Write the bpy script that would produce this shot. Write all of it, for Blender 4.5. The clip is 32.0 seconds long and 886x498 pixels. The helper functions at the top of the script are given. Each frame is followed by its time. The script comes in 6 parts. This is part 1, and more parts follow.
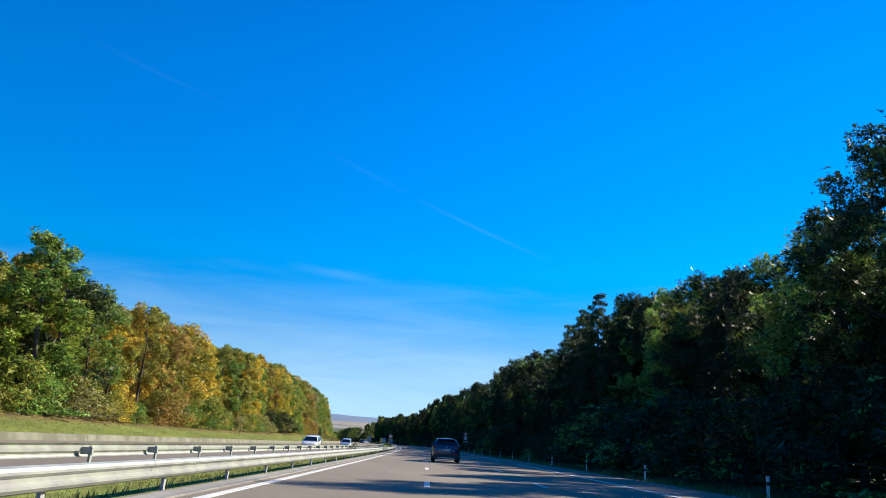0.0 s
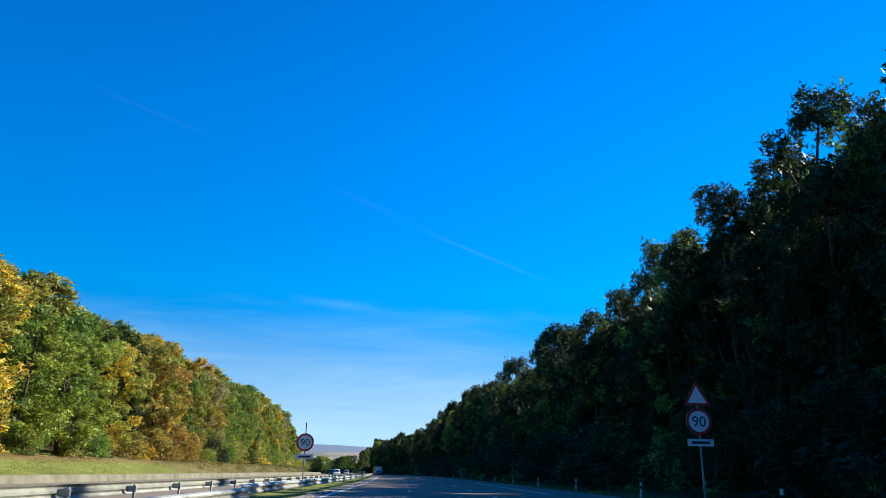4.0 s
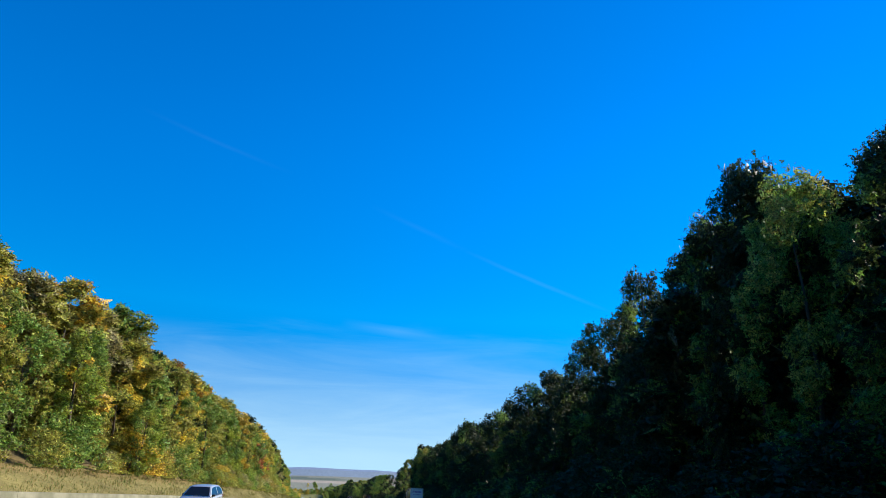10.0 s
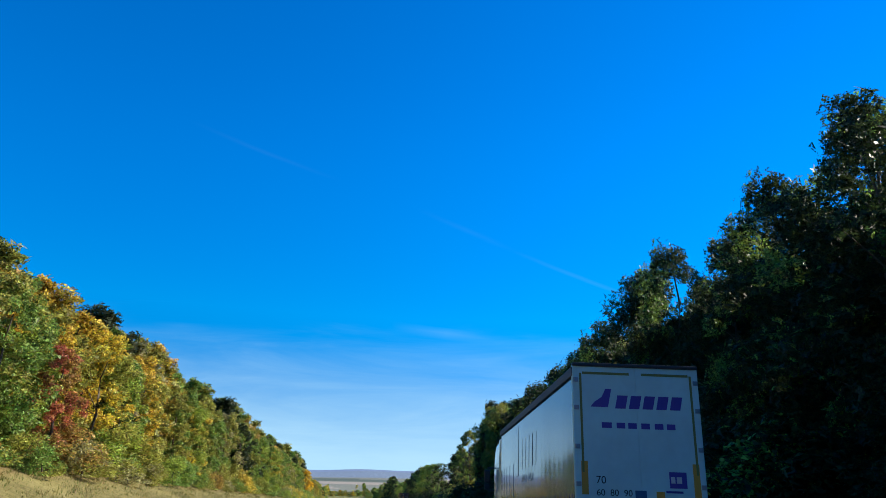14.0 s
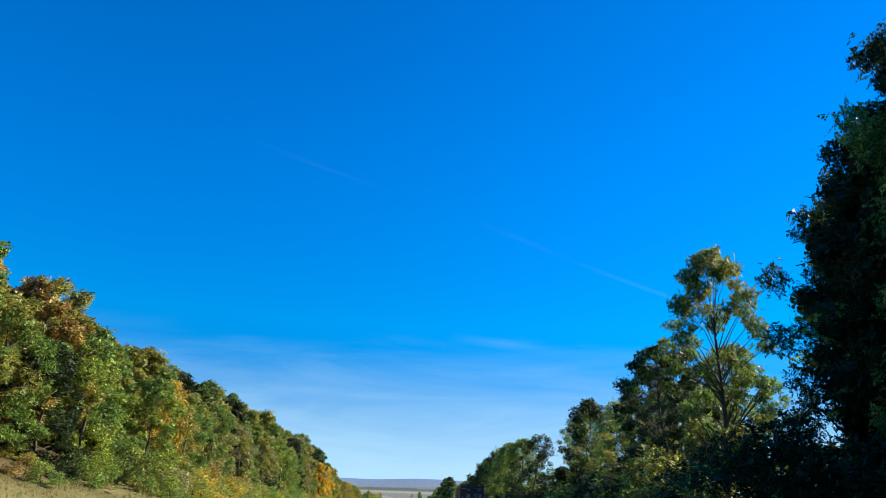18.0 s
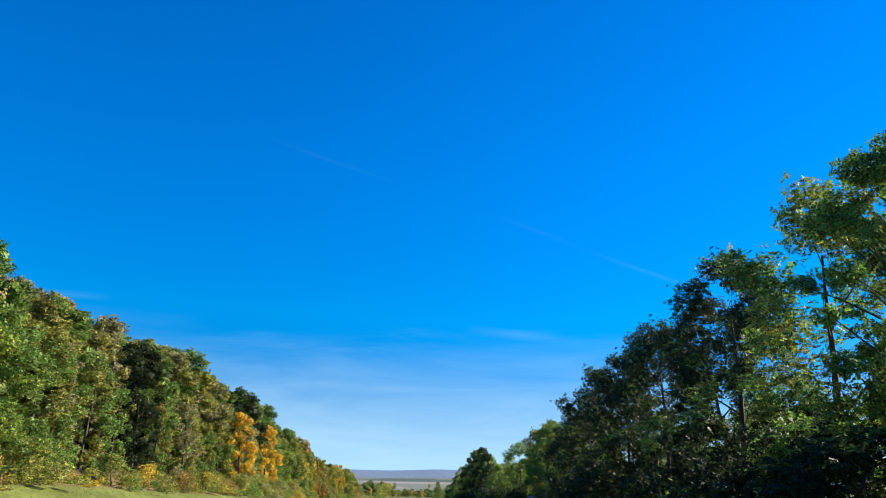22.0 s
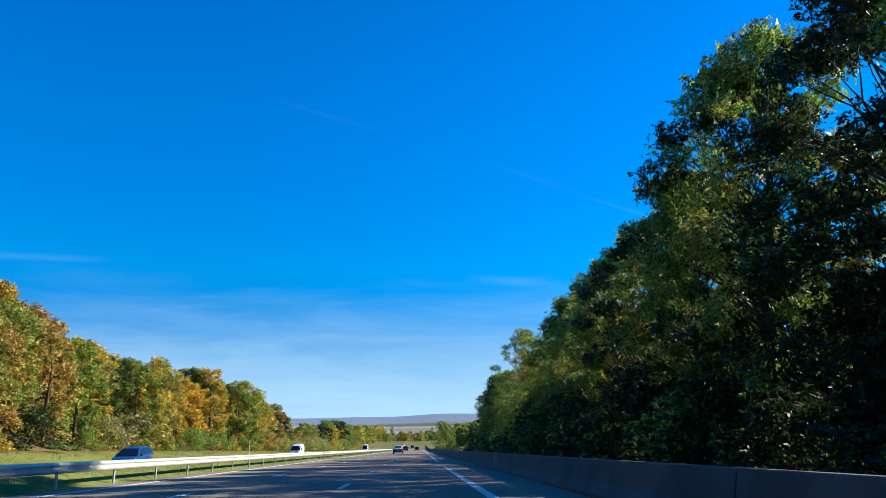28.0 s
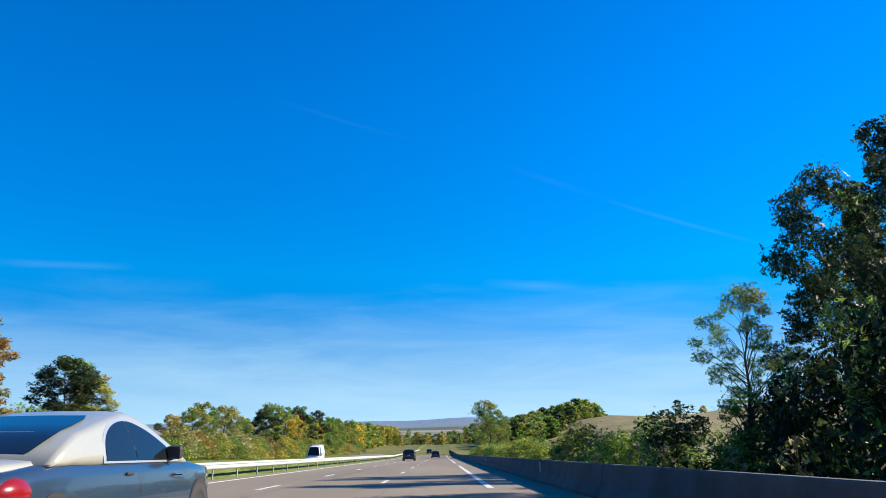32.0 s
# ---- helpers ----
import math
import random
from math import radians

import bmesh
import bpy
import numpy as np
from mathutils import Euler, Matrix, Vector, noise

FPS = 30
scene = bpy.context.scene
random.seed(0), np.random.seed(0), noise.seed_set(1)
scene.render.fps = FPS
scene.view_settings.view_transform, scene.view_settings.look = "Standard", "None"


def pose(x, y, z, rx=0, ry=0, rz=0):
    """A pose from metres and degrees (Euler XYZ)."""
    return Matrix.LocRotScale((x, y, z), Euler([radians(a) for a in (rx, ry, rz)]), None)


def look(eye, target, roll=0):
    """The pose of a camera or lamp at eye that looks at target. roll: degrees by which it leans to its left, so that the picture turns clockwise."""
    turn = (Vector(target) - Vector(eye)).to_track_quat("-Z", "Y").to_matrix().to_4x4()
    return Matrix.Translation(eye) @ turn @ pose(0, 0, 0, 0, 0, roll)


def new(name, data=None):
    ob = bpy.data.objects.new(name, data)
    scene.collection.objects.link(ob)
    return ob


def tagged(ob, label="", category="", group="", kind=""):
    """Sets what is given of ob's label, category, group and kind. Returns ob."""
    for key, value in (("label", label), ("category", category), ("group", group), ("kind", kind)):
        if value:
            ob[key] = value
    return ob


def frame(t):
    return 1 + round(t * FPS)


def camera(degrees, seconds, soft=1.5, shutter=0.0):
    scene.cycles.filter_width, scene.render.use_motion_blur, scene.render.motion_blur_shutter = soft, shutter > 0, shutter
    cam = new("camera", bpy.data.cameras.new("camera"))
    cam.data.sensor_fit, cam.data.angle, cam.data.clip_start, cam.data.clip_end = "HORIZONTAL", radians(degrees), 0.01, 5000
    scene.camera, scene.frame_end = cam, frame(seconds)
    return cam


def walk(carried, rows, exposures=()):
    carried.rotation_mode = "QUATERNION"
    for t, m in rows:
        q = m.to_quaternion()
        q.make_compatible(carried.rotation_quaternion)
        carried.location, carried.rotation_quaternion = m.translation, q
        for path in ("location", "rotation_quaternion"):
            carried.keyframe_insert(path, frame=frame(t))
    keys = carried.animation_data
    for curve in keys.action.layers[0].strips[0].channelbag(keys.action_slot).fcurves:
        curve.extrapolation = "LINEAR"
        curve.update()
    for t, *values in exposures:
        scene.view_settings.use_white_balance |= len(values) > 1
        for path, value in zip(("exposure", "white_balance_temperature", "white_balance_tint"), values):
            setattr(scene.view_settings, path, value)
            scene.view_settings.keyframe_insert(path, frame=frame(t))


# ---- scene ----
cam = camera(64.0, 32.0, soft=0.35)
PATH = [
    (0.0, pose(3.81, -1.21, 0.56, 103.13, -3.44, -17.04)),
    (0.5, pose(8.45, 15.13, -0.18, 103.52, -2.77, -17.36)),
    (1.0, pose(13.12, 31.45, -0.91, 103.90, -2.01, -17.73)),
    (1.5, pose(17.80, 47.78, -1.63, 104.05, -1.15, -17.91)),
    (2.0, pose(22.40, 64.15, -2.35, 104.48, -0.61, -18.04)),
    (2.5, pose(26.88, 80.58, -3.07, 104.65, -0.37, -17.75)),
    (3.0, pose(31.24, 97.04, -3.79, 104.77, -0.47, -17.10)),
    (3.5, pose(35.52, 113.54, -4.51, 104.57, -0.21, -16.95)),
    (4.0, pose(39.76, 130.03, -5.22, 105.20, -1.05, -16.45)),
    (4.5, pose(44.03, 146.51, -5.92, 105.90, -2.00, -15.75)),
    (5.0, pose(48.25, 163.00, -6.62, 106.60, -2.95, -15.05)),
    (5.5, pose(52.31, 179.52, -7.32, 107.13, -3.71, -14.55)),
    (6.0, pose(56.14, 196.09, -8.00, 107.55, -3.66, -14.53)),
    (6.5, pose(59.85, 212.67, -8.68, 107.60, -3.80, -14.63)),
    (7.0, pose(63.50, 229.28, -9.35, 107.60, -3.58, -14.46)),
    (7.5, pose(67.10, 245.90, -10.00, 107.64, -3.29, -14.00)),
    (8.0, pose(70.62, 262.54, -10.66, 107.62, -2.86, -13.30)),
    (8.5, pose(74.05, 279.20, -11.33, 107.43, -2.45, -12.69)),
    (9.0, pose(77.40, 295.88, -12.01, 107.25, -2.57, -12.11)),
    (9.5, pose(80.65, 312.56, -12.71, 107.31, -2.43, -12.17)),
    (10.0, pose(83.84, 329.26, -13.43, 107.27, -2.45, -12.20)),
    (10.5, pose(86.95, 345.98, -14.15, 107.40, -2.32, -12.17)),
    (11.0, pose(89.96, 362.73, -14.88, 107.41, -2.35, -12.12)),
    (11.5, pose(92.85, 379.51, -15.61, 107.44, -2.06, -11.99)),
    (12.0, pose(95.60, 396.31, -16.34, 107.39, -2.26, -10.50)),
    (12.5, pose(98.18, 413.15, -17.07, 107.31, -2.77, -8.43)),
    (13.0, pose(100.57, 430.03, -17.82, 107.28, -2.73, -8.26)),
    (13.5, pose(102.83, 446.95, -18.59, 107.36, -2.23, -8.12)),
    (14.0, pose(104.94, 463.90, -19.38, 107.25, -1.82, -7.98)),
    (14.5, pose(106.90, 480.85, -20.17, 107.21, -1.28, -7.58)),
    (15.0, pose(108.73, 497.77, -20.96, 107.50, -2.39, -7.02)),
    (15.5, pose(110.41, 514.70, -21.76, 107.58, -2.39, -6.44)),
    (16.0, pose(111.92, 531.64, -22.55, 107.65, -2.37, -5.79)),
    (16.5, pose(113.25, 548.59, -23.34, 107.82, -3.10, -4.53)),
    (17.0, pose(114.38, 565.57, -24.12, 107.81, -2.83, -3.87)),
    (17.5, pose(115.35, 582.56, -24.88, 107.78, -2.53, -3.62)),
    (18.0, pose(116.26, 599.53, -25.64, 107.91, -2.27, -3.47)),
    (18.5, pose(117.13, 616.51, -26.39, 107.92, -2.11, -3.46)),
    (19.0, pose(117.97, 633.50, -27.14, 107.95, -1.98, -3.45)),
    (19.5, pose(118.77, 650.51, -27.89, 107.92, -2.13, -3.47)),
    (20.0, pose(119.51, 667.55, -28.64, 107.92, -1.64, -3.27)),
    (20.5, pose(120.16, 684.61, -29.37, 107.88, -1.46, -3.00)),
    (21.0, pose(120.72, 701.68, -30.09, 107.61, -1.57, -2.72)),
    (21.5, pose(121.24, 718.72, -30.80, 107.35, -1.61, -2.40)),
    (22.0, pose(121.74, 735.74, -31.50, 107.25, -1.49, -2.04)),
    (22.5, pose(122.25, 752.72, -32.21, 107.22, -1.35, -1.87)),
    (23.0, pose(122.76, 769.69, -32.92, 107.06, -0.48, -1.59)),
    (23.5, pose(123.26, 786.63, -33.65, 106.96, -0.21, -1.32)),
    (24.0, pose(123.79, 803.57, -34.39, 106.59, -0.32, -1.19)),
    (24.5, pose(124.33, 820.50, -35.15, 106.53, -0.54, -1.18)),
    (25.0, pose(124.84, 837.46, -35.92, 106.36, -0.24, -1.36)),
    (25.5, pose(125.33, 854.44, -36.69, 106.09, -0.05, -1.44)),
    (26.0, pose(125.77, 871.43, -37.46, 105.83, 0.14, -1.48)),
    (26.5, pose(126.15, 888.43, -38.24, 106.00, 0.43, -1.54)),
    (27.0, pose(126.48, 905.44, -39.02, 105.12, 0.56, -1.95)),
    (27.5, pose(126.73, 922.45, -39.79, 104.31, 0.89, -1.94)),
    (28.0, pose(126.92, 939.47, -40.55, 103.20, 0.66, -1.80)),
    (28.5, pose(127.02, 956.48, -41.29, 102.56, 0.65, -1.53)),
    (29.0, pose(127.06, 973.47, -42.01, 102.60, 0.48, -0.95)),
    (29.5, pose(127.03, 990.46, -42.73, 102.68, 0.41, -0.44)),
    (30.0, pose(126.96, 1007.45, -43.45, 102.66, 0.41, 0.09)),
    (30.5, pose(126.85, 1024.43, -44.17, 102.68, -0.06, 0.26)),
    (31.0, pose(126.76, 1041.41, -44.89, 102.80, -0.35, 0.36)),
    (31.5, pose(126.75, 1058.40, -45.62, 102.93, 0.31, 0.19)),
    (32.0, pose(126.76, 1075.40, -46.36, 103.61, 0.74, -0.18)),
]
walk(cam, PATH)

# ---- light ----
SUN_AZ, SUN_EL = 73.0, 30.5          # degrees clockwise from +y, and above the horizon
world = bpy.data.worlds.new("sky")
scene.world = world
world.use_nodes = True
wt = world.node_tree


def wn(kind, **props):
    n = wt.nodes.new(kind)
    for k, v in props.items():
        setattr(n, k, v)
    return n


def wmath(op, a, b=None, c=None):
    n = wn("ShaderNodeMath", operation=op)
    for i, v in enumerate((a, b, c)):
        if v is None:
            continue
        if isinstance(v, (int, float)):
            n.inputs[i].default_value = v
        else:
            wt.links.new(v, n.inputs[i])
    return n.outputs[0]


sky = wn("ShaderNodeTexSky", sky_type="NISHITA", sun_disc=False)
sky.sun_elevation, sky.sun_rotation = radians(SUN_EL), radians(SUN_AZ)
sky.air_density, sky.dust_density, sky.ozone_density = 1.0, 0.0, 2.0
sat = wn("ShaderNodeHueSaturation")
sat.inputs["Saturation"].default_value = 1.80
sat.inputs["Hue"].default_value = 0.514
wt.links.new(sky.outputs[0], sat.inputs["Color"])

# thin cirrus and old contrails: arcs of high ice cloud, as bands round great circles
geo = wn("ShaderNodeTexCoord")
sep = wn("ShaderNodeSeparateXYZ")
wt.links.new(geo.outputs["Generated"], sep.inputs[0])
dx, dy, dz = sep.outputs
az = wmath("ARCTAN2", dx, dy)                       # radians clockwise from +y
el = wmath("ARCSINE", dz)
dim = wn("ShaderNodeMapRange", interpolation_type="SMOOTHSTEP")
wt.links.new(el, dim.inputs["Value"])
dim.inputs["From Min"].default_value, dim.inputs["From Max"].default_value = 0.0, 0.48
dim.inputs["To Min"].default_value, dim.inputs["To Max"].default_value = 1.04, 1.42
wt.links.new(dim.outputs[0], sat.inputs["Value"])
low = wn("ShaderNodeCombineXYZ")
for i, v in enumerate((dx, dy, wmath("MAXIMUM", dz, 0.20))):
    wt.links.new(v, low.inputs[i])
wt.links.new(low.outputs[0], sky.inputs["Vector"])
comb = wn("ShaderNodeCombineXYZ")
wt.links.new(wmath("MULTIPLY", az, 1.0), comb.inputs[0])
wt.links.new(wmath("MULTIPLY", el, 7.0), comb.inputs[1])
wisp = wn("ShaderNodeTexNoise")
wisp.inputs["Scale"].default_value, wisp.inputs["Detail"].default_value = 3.2, 7.0
wisp.inputs["Roughness"].default_value, wisp.inputs["Distortion"].default_value = 0.62, 0.5
wt.links.new(comb.outputs[0], wisp.inputs["Vector"])


def streak(a0, e0, a1, e1, half, strength, soft=0.05):
    """A cloud streak between two directions (degrees): half its width in degrees."""
    a0, e0, a1, e1 = (radians(v) for v in (a0, e0, a1, e1))
    la, le = a1 - a0, e1 - e0
    ln = math.hypot(la, le)
    ua, ue = la / ln, le / ln
    pa, pe = wmath("SUBTRACT", az, a0), wmath("SUBTRACT", el, e0)
    along = wmath("ADD", wmath("MULTIPLY", pa, ua), wmath("MULTIPLY", pe, ue))
    wob = wmath("MULTIPLY", wmath("SUBTRACT", wisp.outputs[0], 0.5), radians(half) * 1.5)
    across = wmath("ADD", wmath("ADD", wmath("MULTIPLY", pa, -ue), wmath("MULTIPLY", pe, ua)), wob)
    band = wmath("MAXIMUM", wmath("SUBTRACT", 1.0, wmath("ABSOLUTE", wmath("DIVIDE", across, radians(half)))), 0.0)
    ends = wmath("MINIMUM", wmath("DIVIDE", along, soft), wmath("DIVIDE", wmath("SUBTRACT", ln, along), soft))
    n = wn("ShaderNodeClamp")
    wt.links.new(ends, n.inputs[0])
    return wmath("MULTIPLY", wmath("MULTIPLY", band, n.outputs[0]), 0.42 * strength)


STREAKS = [
    (5.0, 20.5, 14.0, 17.0, 0.30, 0.03, 0.08),
    (13.0, 17.3, 25.6, 12.3, 0.22, 0.08, 0.10),
    (-14.5, 25.2, -1.5, 22.2, 0.24, 0.028, 0.10),
    (3.4, 10.9, 12.5, 9.9, 0.50, 0.25, 0.09),
    (8.0, 10.2, 23.0, 8.0, 0.90, 0.12, 0.14),
    (-33.0, 11.0, -23.6, 11.4, 0.35, 0.16, 0.05),
    (-15.0, 9.7, -10.6, 9.8, 0.35, 0.10, 0.04),
    (-28.0, 8.9, -9.5, 6.7, 0.9, 0.15, 0.14),
    (-26.5, 5.8, -21.2, 7.2, 0.5, 0.12, 0.05),
    (-14.0, 6.9, 22.0, 8.8, 1.8, 0.10, 0.2),
]
cloud = None
for row in STREAKS:
    v = streak(*row)
    cloud = v if cloud is None else wmath("MAXIMUM", cloud, v)
# a broad veil of cirrus low over the valley
veil = wn("ShaderNodeMapRange", interpolation_type="SMOOTHSTEP")
wt.links.new(wmath("ADD", el, wmath("MULTIPLY", wmath("SUBTRACT", wisp.outputs[0], 0.5), 0.11)), veil.inputs["Value"])
veil.inputs["From Min"].default_value, veil.inputs["From Max"].default_value = 0.19, -0.03
veil.inputs["To Min"].default_value, veil.inputs["To Max"].default_value = 0.0, 0.97
cover = wn("ShaderNodeClamp")
wt.links.new(wmath("ADD", cloud, veil.outputs[0]), cover.inputs[0])
mixc = wn("ShaderNodeMix", data_type="RGBA")
wt.links.new(cover.outputs[0], mixc.inputs["Factor"])
wt.links.new(sat.outputs[0], mixc.inputs["A"])
mixc.inputs["B"].default_value = (3.45, 5.6, 7.1, 1)
bg = wt.nodes["Background"]
wt.links.new(mixc.outputs["Result"], bg.inputs["Color"])
bg.inputs["Strength"].default_value = 0.068

sun = new("sun", bpy.data.lights.new("sun", "SUN"))
sun.data.energy, sun.data.angle, sun.data.color = 5.0, radians(0.53), (1.0, 0.90, 0.74)
sa, se = radians(SUN_AZ), radians(SUN_EL)
sun.matrix_world = look((300 * math.sin(sa) * math.cos(se), 300 * math.cos(sa) * math.cos(se), 300 * math.sin(se)), (0, 0, 0))
scene.view_settings.exposure = 1.1

# ---- materials ----
def material(name, colour, rough=0.6, metal=0.0, vary=0.0, scale=8.0, spots=None, bump=0.0, bump_scale=60.0,
             random=0.0, island=0.0, through_light=0.0, coat=0.0, spec=0.5, stretch=None):
    """A surface: base colour, two scales of variation, relief, and a difference from piece to piece."""
    m = bpy.data.materials.new(name)
    m.use_nodes = True
    nt = m.node_tree
    b = nt.nodes["Principled BSDF"]
    out = nt.nodes["Material Output"]
    b.inputs["Roughness"].default_value, b.inputs["Metallic"].default_value = rough, metal
    b.inputs["Coat Weight"].default_value, b.inputs["Specular IOR Level"].default_value = coat, spec
    tc = nt.nodes.new("ShaderNodeTexCoord")
    vec = tc.outputs["Object"]
    if stretch:
        mp = nt.nodes.new("ShaderNodeMapping")
        mp.inputs["Scale"].default_value = stretch
        nt.links.new(vec, mp.inputs[0])
        vec = mp.outputs[0]
    col = None

    def noise_tex(sc, detail=5.0):
        n = nt.nodes.new("ShaderNodeTexNoise")
        n.inputs["Scale"].default_value, n.inputs["Detail"].default_value = sc, detail
        nt.links.new(vec, n.inputs["Vector"])
        return n.outputs[0]

    def hsv(colour_in, value_socket=None, low=0.7, high=1.3, hue=None):
        h = nt.nodes.new("ShaderNodeHueSaturation")
        nt.links.new(colour_in, h.inputs["Color"])
        r = nt.nodes.new("ShaderNodeMapRange")
        r.inputs["To Min"].default_value, r.inputs["To Max"].default_value = low, high
        nt.links.new(value_socket, r.inputs["Value"])
        nt.links.new(r.outputs[0], h.inputs["Value"])
        if hue:
            q = nt.nodes.new("ShaderNodeMapRange")
            q.inputs["To Min"].default_value, q.inputs["To Max"].default_value = 0.5 - hue, 0.5 + hue
            nt.links.new(value_socket, q.inputs["Value"])
            nt.links.new(q.outputs[0], h.inputs["Hue"])
        return h.outputs[0]

    rgb = nt.nodes.new("ShaderNodeRGB")
    rgb.outputs[0].default_value = (*colour, 1)
    col = rgb.outputs[0]
    if spots:
        (sc, sharp, c2) = spots
        r = nt.nodes.new("ShaderNodeMapRange")
        r.inputs["From Min"].default_value, r.inputs["From Max"].default_value = 0.5 - sharp, 0.5 + sharp
        nt.links.new(noise_tex(sc), r.inputs["Value"])
        mx = nt.nodes.new("ShaderNodeMix")
        mx.data_type = "RGBA"
        nt.links.new(r.outputs[0], mx.inputs["Factor"])
        nt.links.new(col, mx.inputs["A"])
        mx.inputs["B"].default_value = (*c2, 1)
        col = mx.outputs["Result"]
    if vary:
        col = hsv(col, noise_tex(scale), 1 - vary * 2, 1 + vary * 2)
        col = hsv(col, noise_tex(scale * 9.0, 3.0), 1 - vary, 1 + vary)
    if random:
        oi = nt.nodes.new("ShaderNodeObjectInfo")
        col = hsv(col, oi.outputs["Random"], 1 - random, 1 + random, hue=random * 0.05)
    if island:
        gi = nt.nodes.new("ShaderNodeNewGeometry")
        col = hsv(col, gi.outputs["Random Per Island"], 1 - island, 1 + island, hue=island * 0.07)
    nt.links.new(col, b.inputs["Base Color"])
    if bump:
        bp = nt.nodes.new("ShaderNodeBump")
        bp.inputs["Strength"].default_value, bp.inputs["Distance"].default_value = bump, 0.02
        nt.links.new(noise_tex(bump_scale, 6.0), bp.inputs["Height"])
        nt.links.new(bp.outputs[0], b.inputs["Normal"])
    if through_light:
        tr = nt.nodes.new("ShaderNodeBsdfTranslucent")
        nt.links.new(col, tr.inputs["Color"])
        mixs = nt.nodes.new("ShaderNodeMixShader")
        mixs.inputs[0].default_value = through_light
        nt.links.new(b.outputs[0], mixs.inputs[1])
        nt.links.new(tr.outputs[0], mixs.inputs[2])
        nt.links.new(mixs.outputs[0], out.inputs[0])
    return m


def leaf(name, colour, cell):
    """Leaf sprays: each small sheet is broken into single leaves, every one a little different."""
    m = material(name, colour, rough=0.55, random=0.16, island=0.30, through_light=0.38, spec=0.25)
    nt = m.node_tree
    out = nt.nodes["Material Output"]
    shader = out.inputs[0].links[0].from_socket
    tc = nt.nodes.new("ShaderNodeTexCoord")
    vo = nt.nodes.new("ShaderNodeTexVoronoi")
    vo.inputs["Scale"].default_value = cell
    nt.links.new(tc.outputs["Object"], vo.inputs["Vector"])
    # a tone of its own for every leaf
    b = nt.nodes["Principled BSDF"]
    src = b.inputs["Base Color"].links[0].from_socket
    hs = nt.nodes.new("ShaderNodeHueSaturation")
    sp = nt.nodes.new("ShaderNodeSeparateColor")
    nt.links.new(vo.outputs["Color"], sp.inputs[0])
    for channel, target, low, high in (("Red", "Value", 0.28, 2.1), ("Green", "Hue", 0.475, 0.52)):
        r = nt.nodes.new("ShaderNodeMapRange")
        r.inputs["To Min"].default_value, r.inputs["To Max"].default_value = low, high
        nt.links.new(sp.outputs[channel], r.inputs["Value"])
        nt.links.new(r.outputs[0], hs.inputs[target])
    nt.links.new(src, hs.inputs["Color"])
    for n in nt.nodes:
        if n.type == "BSDF_TRANSLUCENT":
            nt.links.new(hs.outputs[0], n.inputs["Color"])
    nt.links.new(hs.outputs[0], b.inputs["Base Color"])
    # gaps between the leaves
    gap = nt.nodes.new("ShaderNodeMath")
    gap.operation = "GREATER_THAN"
    gap.inputs[1].default_value = 0.56
    nt.links.new(vo.outputs["Distance"], gap.inputs[0])
    tr = nt.nodes.new("ShaderNodeBsdfTransparent")
    mx = nt.nodes.new("ShaderNodeMixShader")
    nt.links.new(gap.outputs[0], mx.inputs[0])
    nt.links.new(shader, mx.inputs[1])
    nt.links.new(tr.outputs[0], mx.inputs[2])
    nt.links.new(mx.outputs[0], out.inputs[0])
    return m


asphalt = material("asphalt", (0.172, 0.149, 0.116), rough=0.9, spec=0.2, vary=0.10, scale=0.35, spots=(0.12, 0.10, (0.212, 0.178, 0.138)), bump=0.35, bump_scale=40, stretch=(1.0, 0.12, 1.0))
white_paint = material("road_paint", (0.58, 0.58, 0.56), rough=0.6, vary=0.10, scale=2.0, spots=(5.0, 0.06, (0.5, 0.49, 0.46)))
concrete = material("concrete", (0.24, 0.235, 0.215), rough=0.85, vary=0.12, scale=0.8, spots=(1.3, 0.12, (0.17, 0.165, 0.15)), bump=0.3, bump_scale=30)
zinc = material("galvanised_steel", (0.34, 0.365, 0.32), rough=0.5, metal=0.35, vary=0.08, scale=1.5, spots=(2.0, 0.1, (0.27, 0.28, 0.27)))
# lighter, less metallic steel for the later rail
zinc_light = material("bright_galvanised_steel", (0.50, 0.54, 0.52), rough=0.45, metal=0.25, vary=0.05, scale=1.5, spots=(2.0, 0.1, (0.52, 0.54, 0.52)))
# barrier concrete: shade from the trees is put into the colour along with grime
grimy_shade_concrete = material("grimy_shade_concrete", (0.075, 0.08, 0.085), rough=0.9, vary=0.14, scale=0.7, spots=(1.1, 0.12, (0.055, 0.054, 0.053)), bump=0.35, bump_scale=26)
mossy_concrete = material("mossy_concrete", (0.185, 0.185, 0.135), rough=0.9, vary=0.14, scale=0.9, spots=(0.8, 0.12, (0.11, 0.115, 0.075)), bump=0.35, bump_scale=24)
zinc_dull = material("weathered_steel", (0.34, 0.35, 0.35), rough=0.6, metal=0.4, vary=0.12, scale=3.0)
bark = material("bark", (0.075, 0.058, 0.042), rough=0.9, vary=0.18, scale=2.5, bump=0.8, bump_scale=14, stretch=(1, 1, 0.25))
